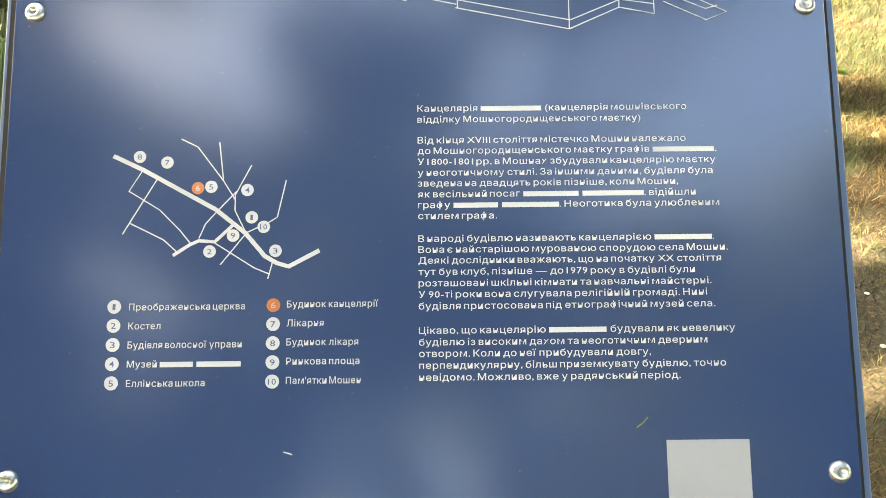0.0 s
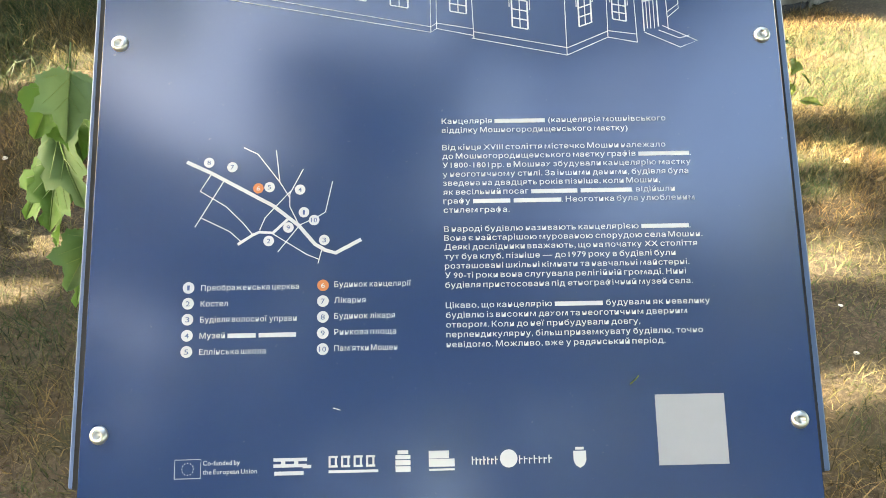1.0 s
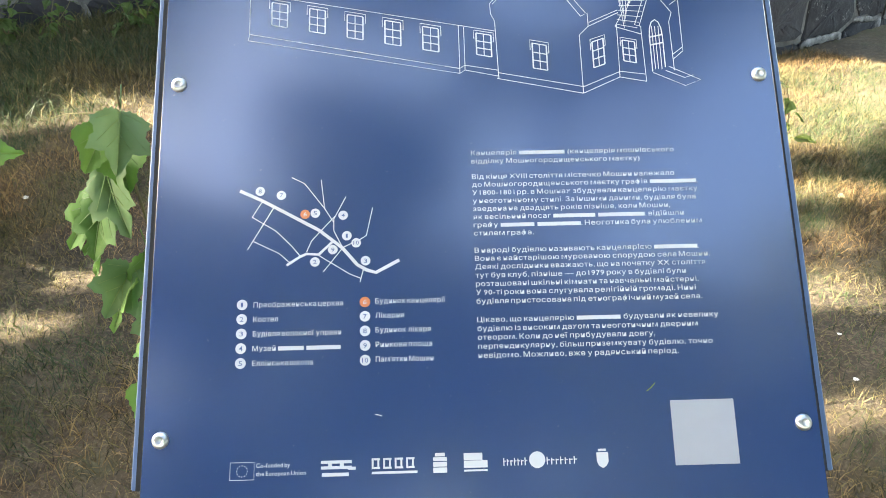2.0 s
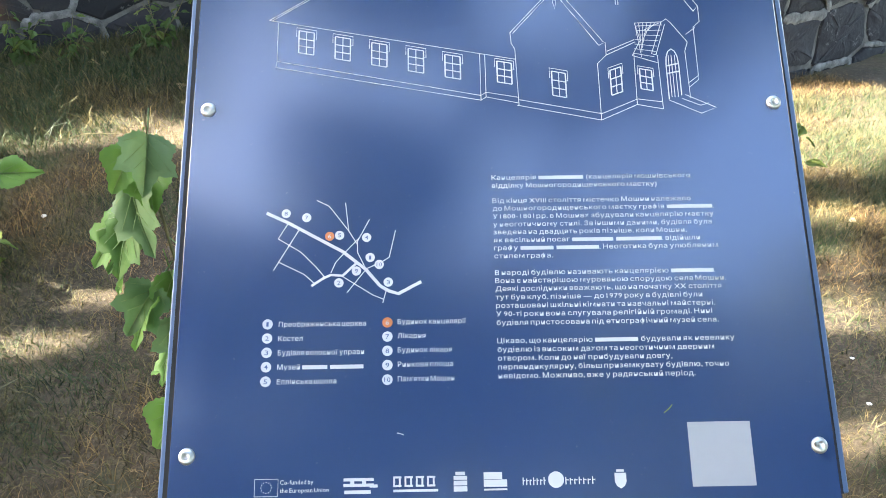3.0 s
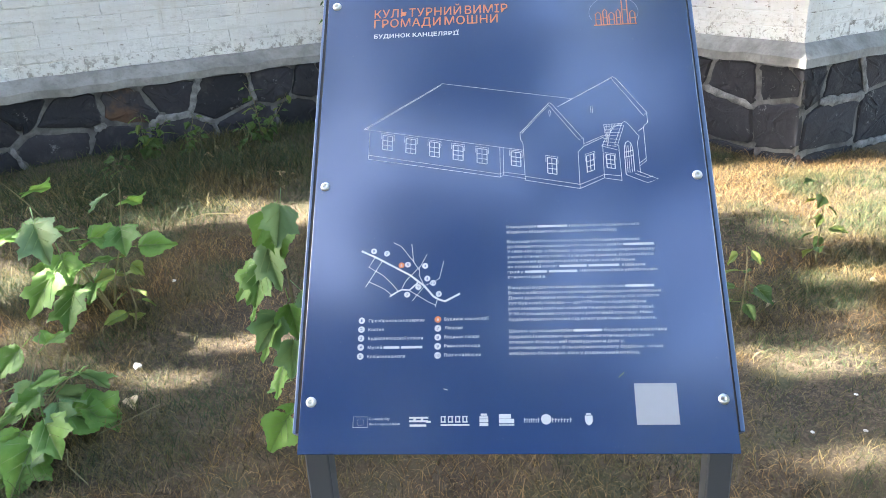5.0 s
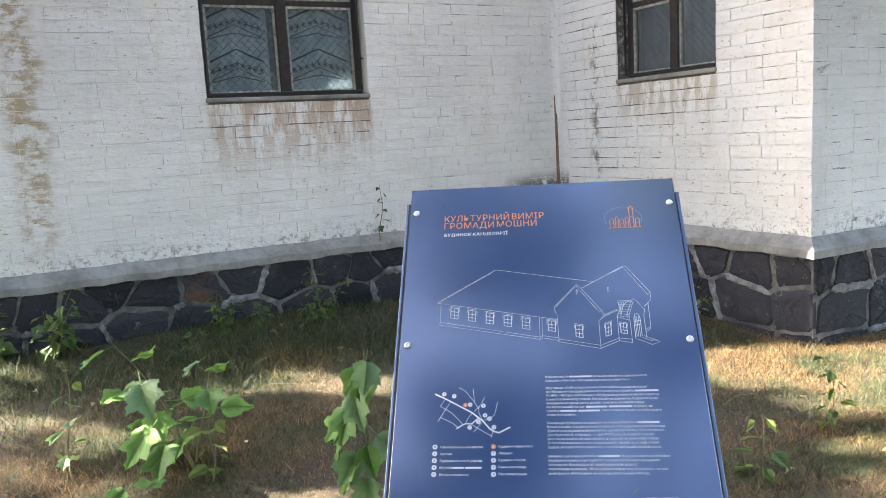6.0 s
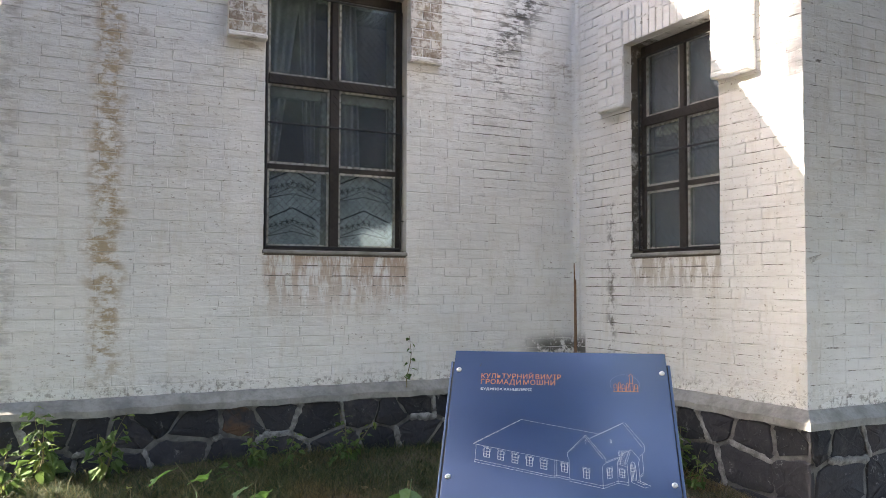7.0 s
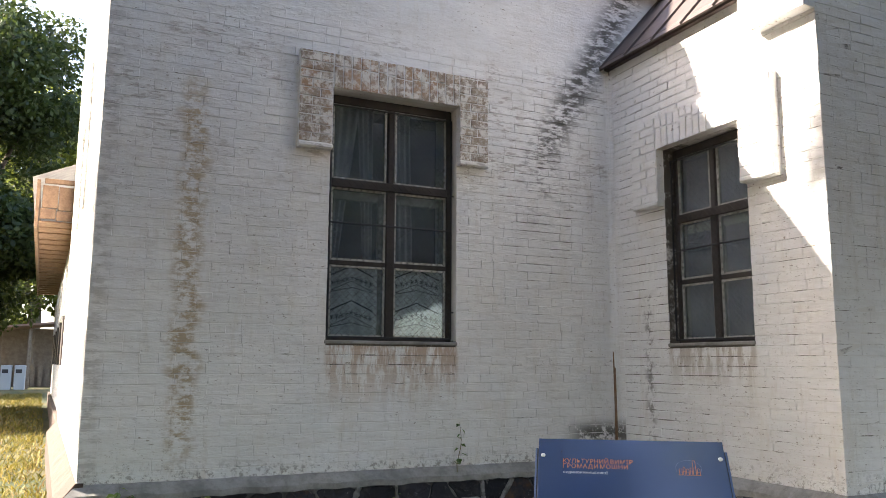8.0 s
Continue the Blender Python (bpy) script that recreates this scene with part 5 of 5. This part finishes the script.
def sapling(x, y, tall, leaves, size, kinds, seed, lean=(0.0, 0.0), label="", z=None, name="sapling", low=0.15, category="plant", group="", stems=1, hang=(-55, 15), face=None):
    """Thin stems with stalked leaves set round them."""
    rng = np.random.default_rng(seed)
    base = ground_z(x, y) - 0.01 if z is None else z
    ob = empty(name, pose(x, y, base), label=label, category=category, group=group)
    for s in range(stems):
        out = rng.uniform(-0.12, 0.12, 2) * (stems > 1) * (2.0 if tall > 0.6 else 1.0)
        h = tall * (1 if s == 0 else rng.uniform(0.55, 0.9))
        line = [Vector(((lean[0] + out[0]) * v ** 1.4 + 0.012 * math.sin(7 * v + seed), (lean[1] + out[1]) * v ** 1.4 + 0.012 * math.cos(6 * v), h * v)) for v in np.linspace(0, 1, 7)]
        stem = part("stem", tube(bmesh.new(), line, [0.0034 * (1.1 - v) * (0.6 + tall) + 0.001 for v in np.linspace(0, 1, 7)], 5), STEM, ob)
        for k in range(max(2, leaves // stems)):
            v = low + (1 - low) * (k + 0.5) / max(2, leaves // stems)
            i = min(int(v * 6), 5)
            p = line[i].lerp(line[i + 1], v * 6 - i)
            turn = k * 137.5 + rng.uniform(-25, 25) if face is None else face + rng.uniform(-75, 75)
            big = size * rng.uniform(0.65, 1.15) * (1.1 - 0.45 * v)
            pick = kinds[rng.integers(len(kinds))]
            link_mesh("leaf", pick, None, ob, m=Matrix.Translation(p) @ pose(0, 0, 0, 0, 0, turn) @ pose(0, 0.35 * big, 0.0, rng.uniform(*hang), rng.uniform(-30, 30), 0) @ Matrix.Scale(big, 4))
    return ob


SHOOT = "young sapling with large lobed green leaves growing in dry grass"
sapling(0.04, 2.42, 0.70, 21, 0.235, BIG + BIG + PALE[:1], 3, (-0.10, 0.03), SHOOT, group="saplings in the grass", stems=3, hang=(-45, 5), low=0.3)
sapling(0.335, 1.10, 0.94, 15, 0.165, BIG + BIG + PALE[:1], 5, (-0.05, -0.22), "tall sapling with drooping lobed leaves beside the board", group="saplings in the grass", low=0.58, hang=(-80, -35), face=140)
sapling(0.34, 1.2, 0.42, 8, 0.16, BIG, 6, (0.02, -0.05), "short shoot with green lobed leaves behind the board", group="saplings in the grass", low=0.45, hang=(-70, -20))
sapling(-0.33, 1.76, 0.32, 22, 0.21, BIG + BIG + PALE[:1], 7, (0.05, 0.0), "low sapling with broad lobed leaves in dry grass", group="saplings in the grass", stems=3, hang=(-40, 8))
sapling(-0.46, 2.6, 0.55, 9, 0.11, YELLOW + PALE[:1], 9, (0.03, 0.02), "thin shoot with yellowing and pale leaves", group="saplings in the grass")
sapling(0.08, 2.30, 0.34, 9, 0.10, YELLOW, 12, (0.02, 0.0), "small shoot with yellow-green leaves", group="saplings in the grass")
sapling(2.06, 1.07, 0.28, 10, 0.10, YELLOW + SMALL, 14, (0.03, 0.03), "small shoot with yellow-green leaves", group="saplings in the grass")
sapling(2.72, 1.22, 0.40, 12, 0.095, YELLOW + SMALL, 15, (-0.02, 0.03), "small shoot with yellow-green leaves", group="saplings in the grass")
for i, (x, y, t, n, s) in enumerate(((-0.85, 4.55, 0.55, 26, 0.10), (-0.45, 4.5, 0.5, 18, 0.09), (0.62, 4.5, 0.30, 18, 0.07), (0.85, 4.42, 0.26, 12, 0.06), (1.35, 4.45, 0.42, 18, 0.07), (1.18, 4.3, 0.2, 8, 0.07), (3.62, 3.25, 0.42, 24, 0.065), (3.5, 2.95, 0.3, 12, 0.06), (-1.05, 4.3, 0.4, 14, 0.09), (0.35, 4.2, 0.16, 7, 0.07), (2.9, 2.4, 0.14, 7, 0.06))):
    sapling(x, y, t, int(n * 2.2), s * 1.3, SMALL + SMALL + YELLOW[:1], 30 + i, (0.04, -0.05), "low leafy weed at the foot of the stone plinth", name="weed", group="weeds along the plinth", stems=3)
sapling(2.0, 4.79, 0.46, 9, 0.075, SMALL, 60, (0.02, -0.02), "thin weed rooted on the concrete ledge", z=0.66, name="weed", group="weeds along the plinth")
# iron rod leaning in the inner corner
bm = tube(bmesh.new(), [(3.77, 4.775, 0.62), (3.772, 4.78, 1.3), (3.775, 4.80, 1.78)], [0.014, 0.012, 0.005], 7)
tube(bm, [(3.79, 4.78, 0.62), (3.782, 4.785, 1.62)], 0.006, 5)
tagged(part("iron_rod", bm, RUST), "rusty iron rod standing in the wall corner on the ledge", "rod")


# ---- grass, litter ----
def grass(name, n, x0, x1, y0, y1, tall, wide, seed, label, keep=None, mat=BLADES):
    rng = np.random.default_rng(seed)
    x, y = rng.uniform(x0, x1, n), rng.uniform(y0, y1, n)
    thick = 0.5 + 0.5 * np.sin(2.1 * x + 1.7 * y) * np.sin(3.3 * y - 1.2 * x + 2)
    ok = rng.random(n) < 0.35 + 0.65 * thick
    if keep is not None:
        ok &= keep(x, y)
    x, y = x[ok], y[ok]
    n = len(x)
    z = height(x, y) - 0.004
    h = tall * rng.uniform(0.35, 1.25, n) * (0.6 + 0.6 * thick[ok])
    a, w = rng.uniform(0, 6.2832, n), wide * rng.uniform(0.6, 1.3, n)
    lean, la = h * rng.uniform(0.3, 1.6, n), rng.uniform(0, 6.2832, n)
    dx, dy = np.cos(a) * w / 2, np.sin(a) * w / 2
    lx, ly = np.cos(la) * lean, np.sin(la) * lean
    top = h * rng.uniform(0.35, 1.0, n)
    p = np.stack([np.stack([x - dx, y - dy, z], -1), np.stack([x + dx, y + dy, z], -1), np.stack([x + lx * 0.35 + dx * 0.7, y + ly * 0.35 + dy * 0.7, z + top * 0.65], -1),
                  np.stack([x + lx * 0.35 - dx * 0.7, y + ly * 0.35 - dy * 0.7, z + top * 0.65], -1), np.stack([x + lx, y + ly, z + top], -1)], 1).reshape(-1, 3)
    k = 5 * np.arange(n)[:, None]
    tri = np.concatenate([k + [[0, 1, 2]], k + [[0, 2, 3]], k + [[3, 2, 4]]])
    tagged(link_mesh(name, mesh_np(name, p, tri), mat), label, "grass", kind="stuff")


grass("grass", 560000, -1.7, 4.4, -0.15, 4.78, 0.058, 0.0027, 1, "short dry straw-coloured grass mixed with green", lambda x, y: ~((x > 3.74) & (y > 2.12)))
grass("grass_tufts", 40000, -2.4, 4.2, 3.2, 4.78, 0.12, 0.0045, 2, "taller green grass along the plinth", lambda x, y: ~((x > 3.74) & (y > 2.12)))
grass("grass_verge", 60000, -7.0, 8.5, -7.0, -0.1, 0.09, 0.010, 6, "thin dry grass of the yard", lambda x, y: (x < 8) | (y < 0))
grass("lawn_grass", 90000, -9, -1.3, 4.4, 34, 0.14, 0.02, 4, "sunny yellow-green lawn beside the house", lambda x, y: x < -1.33 - 0.035 * np.maximum(y - 4.85, 0), LAWN)
rng = np.random.default_rng(77)
for k in range(46):
    x, y = rng.uniform(-1.2, 3.6), rng.uniform(0.6, 4.4)
    s = rng.uniform(0.025, 0.06)
    ob = link_mesh("fallen_leaf", DRY, None, m=pose(x, y, ground_z(x, y) + 0.022, rng.uniform(-15, 15), rng.uniform(-15, 15), rng.uniform(0, 360)) @ Matrix.Scale(s, 4))
    tagged(ob, "curled dry leaf lying in the grass", "leaf", "fallen leaves")
for x, y, s in ((0.03, 2.01, 0.022), (1.75, 0.37, 0.009), (1.9, 0.5, 0.007), (-0.75, 1.9, 0.02), (0.3, 2.6, 0.013), (2.5, 1.9, 0.014), (1.62, 0.45, 0.008), (-0.1, 1.75, 0.015)):
    bm = bmesh.new()
    bmesh.ops.create_icosphere(bm, subdivisions=1, radius=s, matrix=Matrix.Diagonal((1.0, 0.75, 0.5, 1)))
    for v in bm.verts:
        v.co *= rng.uniform(0.75, 1.15)
    tagged(part("pebble", bm, CHIP, m=pose(x, y, ground_z(x, y) + 0.018, 0, 0, rng.uniform(0, 360))), "small pale chip of stone in the grass", "pebble", "pebbles")
for k in range(18):
    x, y, a = rng.uniform(-1.0, 3.2), rng.uniform(0.6, 3.8), rng.uniform(0, 6.28)
    l = rng.uniform(0.08, 0.3)
    z = ground_z(x, y) + 0.025
    tagged(part("twig", tube(bmesh.new(), [(x, y, z), (x + l * 0.5 * math.cos(a), y + l * 0.5 * math.sin(a), z + 0.012), (x + l * math.cos(a + 0.2), y + l * math.sin(a + 0.2), z)], 0.0022, 4), STEM), "thin dry twig in the grass", "twig", "twigs")


# ---- trees ----
def tree(x, y, tall, crown, centre, clumps, per, size, seed, label, trunk=0.2, spread=0.75, test=None, leaves=None, gaps=None):
    """Tapered trunk, limbs to each clump, and a crown of many small leaves with gaps."""
    rng = np.random.default_rng(seed)
    z0 = ground_z(x, y)
    ob = empty("tree", pose(x, y, z0), label=label, category="tree", group="trees round the house")
    bm = bmesh.new()
    c = Vector(centre) - Vector((x, y, z0))
    tube(bm, [(0, 0, -0.2), (0.05, 0.02, tall * 0.2), (c.x * 0.3, c.y * 0.3, tall * 0.45), (c.x * 0.8, c.y * 0.8, c.z), (c.x, c.y, c.z + crown[2] * 0.6)], [trunk * 1.25, trunk, trunk * 0.8, trunk * 0.45, trunk * 0.1], 9)
    spots = []
    while len(spots) < clumps:
        p = rng.normal(size=3)
        p = p / np.linalg.norm(p) * rng.random() ** 0.4
        q = np.array(c) + p * crown
        if test is None or test(*(q + (x, y, z0))):
            spots.append(q)
    root = Vector((c.x * 0.5, c.y * 0.5, c.z - crown[2] * 0.6))
    for p in spots[:14]:
        m = root.lerp(Vector(p), 0.5) + Vector((0, 0, 0.15 * crown[2]))
        tube(bm, [root, m, Vector(p)], [trunk * 0.35, trunk * 0.2, 0.015], 5)
    part("trunk", bm, BARK, ob, smooth=True)
    centres = np.repeat(np.array(spots), per, 0)
    n = len(centres)
    r = rng.normal(size=(n, 3))
    r = r / np.linalg.norm(r, axis=1, keepdims=True) * (rng.random((n, 1)) ** 0.45) * spread * np.repeat(rng.uniform(0.6, 1.3, (clumps, 1)), per, 0)
    r[:, 2] *= 0.75
    p = centres + r
    if gaps is not None:
        p = p[gaps(p + np.array((x, y, z0)), rng.normal(size=len(p)) * 0.03)]
        n = len(p)
    u = rng.normal(size=(n, 3))
    u /= np.linalg.norm(u, axis=1, keepdims=True)
    v = np.cross(u, rng.normal(size=(n, 3)))
    v /= np.linalg.norm(v, axis=1, keepdims=True)
    s = size * rng.uniform(0.6, 1.3, (n, 1))
    quad = np.stack([p - u * s, p + v * s * 0.55, p + u * s, p - v * s * 0.55], 1).reshape(-1, 3)
    tagged(link_mesh("crown", mesh_np("crown", quad, np.arange(4 * n).reshape(-1, 4)), leaves or CROWN, ob), kind="stuff")
    return ob


LEAFY = "tall leafy green tree"


def clear_of(a, b, gaps, ragged):
    """True for leaves outside every gap; a gap is a rounded slot: two ends and a half width."""
    ok = np.ones(len(a), bool)
    for a0, b0, a1, b1, r in gaps:
        da, db = a1 - a0, b1 - b0
        t = np.clip(((a - a0) * da + (b - b0) * db) / max(da * da + db * db, 1e-9), 0, 1)
        ok &= np.hypot(a - a0 - t * da, b - b0 - t * db) + ragged > r
    return ok


# slots shaped to lay sun patches on the ground and bright reflections on the board
SUN_GAPS = [(3.75, 2.45, 3.55, 3.15, 0.38), (3.1, 2.5, 3.4, 2.95, 0.26), (1.83, 1.54, 1.82, 1.73, 0.21), (2.5, 2.13, 2.48, 2.3, 0.17), (2.2, 1.98, 2.1, 1.9, 0.12),
            (3.62, 0.80, 3.62, 1.0, 0.24), (2.24, 0.26, 2.24, 0.5, 0.15), (2.35, -0.18, 2.35, -0.1, 0.15), (2.82, -0.06, 2.82, 0.06, 0.19), (3.52, 0.4, 3.52, 0.48, 0.13),
            (2.74, -0.35, 2.74, -0.2, 0.16), (1.95, 0.1, 1.95, 0.2, 0.13), (1.48, 0.1, 1.48, 0.2, 0.16), (1.2, 1.26, 1.25, 1.4, 0.16)]
SKY_GAPS = [(-4.1, -0.2, -3.5, -1.7, 0.6), (-0.7, -4.3, 1.9, -4.9, 1.4), (-6.6, -6.2, -5.6, -6.4, 0.6), (-2.0, -0.8, -1.0, -1.8, 0.5), (0.2, -1.6, 0.8, -2.2, 0.6)]


def open_crown(x, y, z):
    """The dappling trees carry leaves only this far."""
    if z + 0.8 * x < 1.2:
        return y + 0.55 * x < 4.2
    return y + 0.55 * x < 3.85 or y + 0.55 * x < 4.8 and z + 0.8 * x < 4.4


def dapple(p, ragged):
    """Small gaps cut in the unseen crowns where the low sun should reach the ground."""
    return clear_of(p[:, 1] + 0.55 * p[:, 0], p[:, 2] + 0.8 * p[:, 0], SUN_GAPS, ragged)


def skylights(p, ragged):
    """Wide gaps cut in the leaves over the path, placed for the board's bright reflections."""
    k = 7.2 / np.maximum(p[:, 2] - 1.0, 1.0)
    return clear_of(0.5 + (p[:, 0] - 0.5) * k, 0.4 + (p[:, 1] - 0.4) * k, SKY_GAPS, ragged * 5)


tree(-6.8, 4.2, 8.0, (2.2, 3.1, 2.6), (-6.3, 5.0, 6.2), 72, 900, 0.10, 21, "broad leafy tree that dapples the yard with shade", 0.22, 0.62, open_crown, None, dapple)
tree(-3.5, -6.5, 10.0, (6.5, 4.2, 1.3), (-1.4, -3.9, 8.2), 54, 560, 0.13, 22, "high spreading tree over the path", 0.3, 1.0, None, None, skylights)
# this and the next broad tree are added to shade the ground and cut bounce
tree(-7.2, -0.2, 8.0, (2.2, 2.7, 2.5), (-6.4, 0.2, 6.3), 42, 800, 0.10, 23, "broad leafy tree added out of view to shade the yard", 0.22, 0.66, open_crown, None, dapple)
tree(-8.0, -5.0, 8.0, (2.4, 2.9, 2.6), (-6.6, -4.6, 6.4), 40, 600, 0.10, 24, "broad leafy tree added out of view to shade the yard", 0.22, 0.7)
# unseen crown, set where it keeps the sun off the porch ledge
tree(-11.5, 4.5, 14.0, (2.6, 3.2, 3.0), (-10.2, 6.4, 12.4), 56, 800, 0.12, 25, "tall leafy tree added out of view to shade the porch", 0.3, 0.8, open_crown, None, dapple)
# added crown out of view, covering open sky that lit the porch wall
tree(-6.6, 2.0, 11.0, (2.6, 2.6, 1.7), (-4.6, 1.4, 9.4), 36, 620, 0.12, 27, "leafy tree added out of view to block sky over the yard", 0.24, 0.8, None, None, skylights)
# added unseen to cut the western sky light on the porch wall
tree(-11.0, 0.5, 13.0, (2.6, 3.2, 3.6), (-10.2, 0.4, 9.6), 46, 560, 0.14, 26, "tall leafy tree added out of view to shade the porch", 0.3, 0.9)
for i, (x, y, h, r) in enumerate(((-4.6, 26, 17, 3.6), (-9.0, 24, 14, 4.0), (-3.4, 46, 17, 4.5), (-12, 40, 16, 5), (3, 52, 15, 5), (-8, 50, 16, 5), (-6, 60, 18, 6))):
    tree(x, y, h, (r, r, h * 0.42), (x, y, h * 0.56), 75, 900 if i < 2 else 260, 0.105 if i < 2 else 0.2, 40 + i, LEAFY, 0.35, 1.25, None, CROWN_MID if i < 2 else None)
# trees added out of view; they hold back sky light
for i, (x, y, h, r) in enumerate(((4, -16, 13, 4.2), (-7, -15, 12, 4.0), (13, -11, 12, 4.0), (20, -20, 14, 5.0), (-16, -8, 13, 4.5), (10, -24, 15, 5.0), (-3, -26, 15, 5), (-18, 8, 14, 4.5), (-15, -2.5, 13, 4))):
    tree(x, y, h, (r, r, h * 0.36), (x, y, h * 0.60), 46, 220, 0.25, 60 + i, "tall dark leafy tree added out of view behind the path", 0.35, 1.4, None, CROWN_DARK)

# added out of view to keep sky light off the porch front
tree(7.8, -3.8, 8.5, (2.6, 2.6, 2.9), (7.4, -3.2, 5.4), 44, 320, 0.2, 71, "tall dark leafy tree added out of view behind the path", 0.25, 1.1, None, CROWN_DARK)


# more added trees out of view, darkening the porch front and the board's reflection
tree(10.5, -1.0, 12.0, (3.4, 3.4, 4.2), (9.8, -1.2, 6.6), 60, 420, 0.2, 72, "tall dark leafy tree added out of view behind the path", 0.28, 1.2, None, CROWN_DARK)
tree(-1.8, -12.5, 13.0, (4.2, 3.4, 4.6), (-1.4, -12.0, 8.2), 60, 420, 0.2, 74, "tall dark leafy tree added out of view behind the path", 0.3, 1.3, None, CROWN_DARK)
tree(5.5, -8.5, 11.0, (3.4, 3.0, 4.0), (5.3, -8.2, 6.0), 60, 420, 0.2, 73, "tall dark leafy tree added out of view behind the path", 0.28, 1.2, None, CROWN_DARK)


# ---- far yard ----
def shed(x, y):
    z = ground_z(x, y)
    ob = empty("open_shed", pose(x, y, z), label="low open wooden shed with a brown lean-to roof", category="shed")
    for px in (-1.7, -0.3, 1.1):
        for py in (0, 2.4):
            part("post", boxes((px - 0.07, px + 0.07, py - 0.07, py + 0.07, -0.1, 2.75), bevel=0.01), SHED_WOOD, ob)
    part("roof", prism(bmesh.new(), [(-2.3, 2.72), (-2.3, 2.80), (1.8, 3.25), (1.8, 3.15)], -0.4, 2.9), SHED_ROOF, ob)
    for k in range(9):
        part("slat", boxes((-1.6 + 0.33 * k, -1.42 + 0.33 * k, 2.3, 2.34, 0.1, 1.1)), SHED_WOOD, ob)
    part("rail", boxes((-1.7, 1.1, 2.34, 2.40, 0.8, 0.9)), SHED_WOOD, ob)
    part("back_wall", boxes((-2.2, 1.7, 2.8, 2.86, 0.0, 2.9)), SHED_WOOD, ob, "dark weathered board wall")


shed(-2.9, 40.0)
for x in (-4.75, -4.0, -3.45):
    z = ground_z(x, 39.0)
    ob = empty("white_cabinet", pose(x, 39.0, z), label="white metal cabinet standing by the shed", category="cabinet", group="cabinets by the shed")
    part("body", boxes((-0.22, 0.22, -0.25, 0.25, 0.0, 1.1), bevel=0.02), CABINET_WHITE, ob)
    part("panel", boxes((-0.16, 0.08, -0.265, -0.25, 0.75, 0.92)), IRON, ob)


# ---- single bricks of the walls ----
R = np.random.default_rng(5)
brick_wall(wall_main, R, courses(R, -1.170, PORCH_X - 0.02, FOOT, TOP, [W1]), lambda x, z: 0.4 < x < 3.3 and 0.9 < z < 2.2)
brick_wall(wall_main, R, courses(R, PORCH_X - 0.02, PORCH_X + 2.1, PORCH_TOP, TOP, []), lambda x, z: False)
brick_wall(wall_porch, R, courses(R, 0.02, 2.64, FOOT, PORCH_TOP, [W2]), lambda x, z: True, most=560)
brick_wall(wall_front, R, courses(R, 0.0, 3.2, FOOT, PORCH_TOP, []), lambda x, z: x < 1.45)
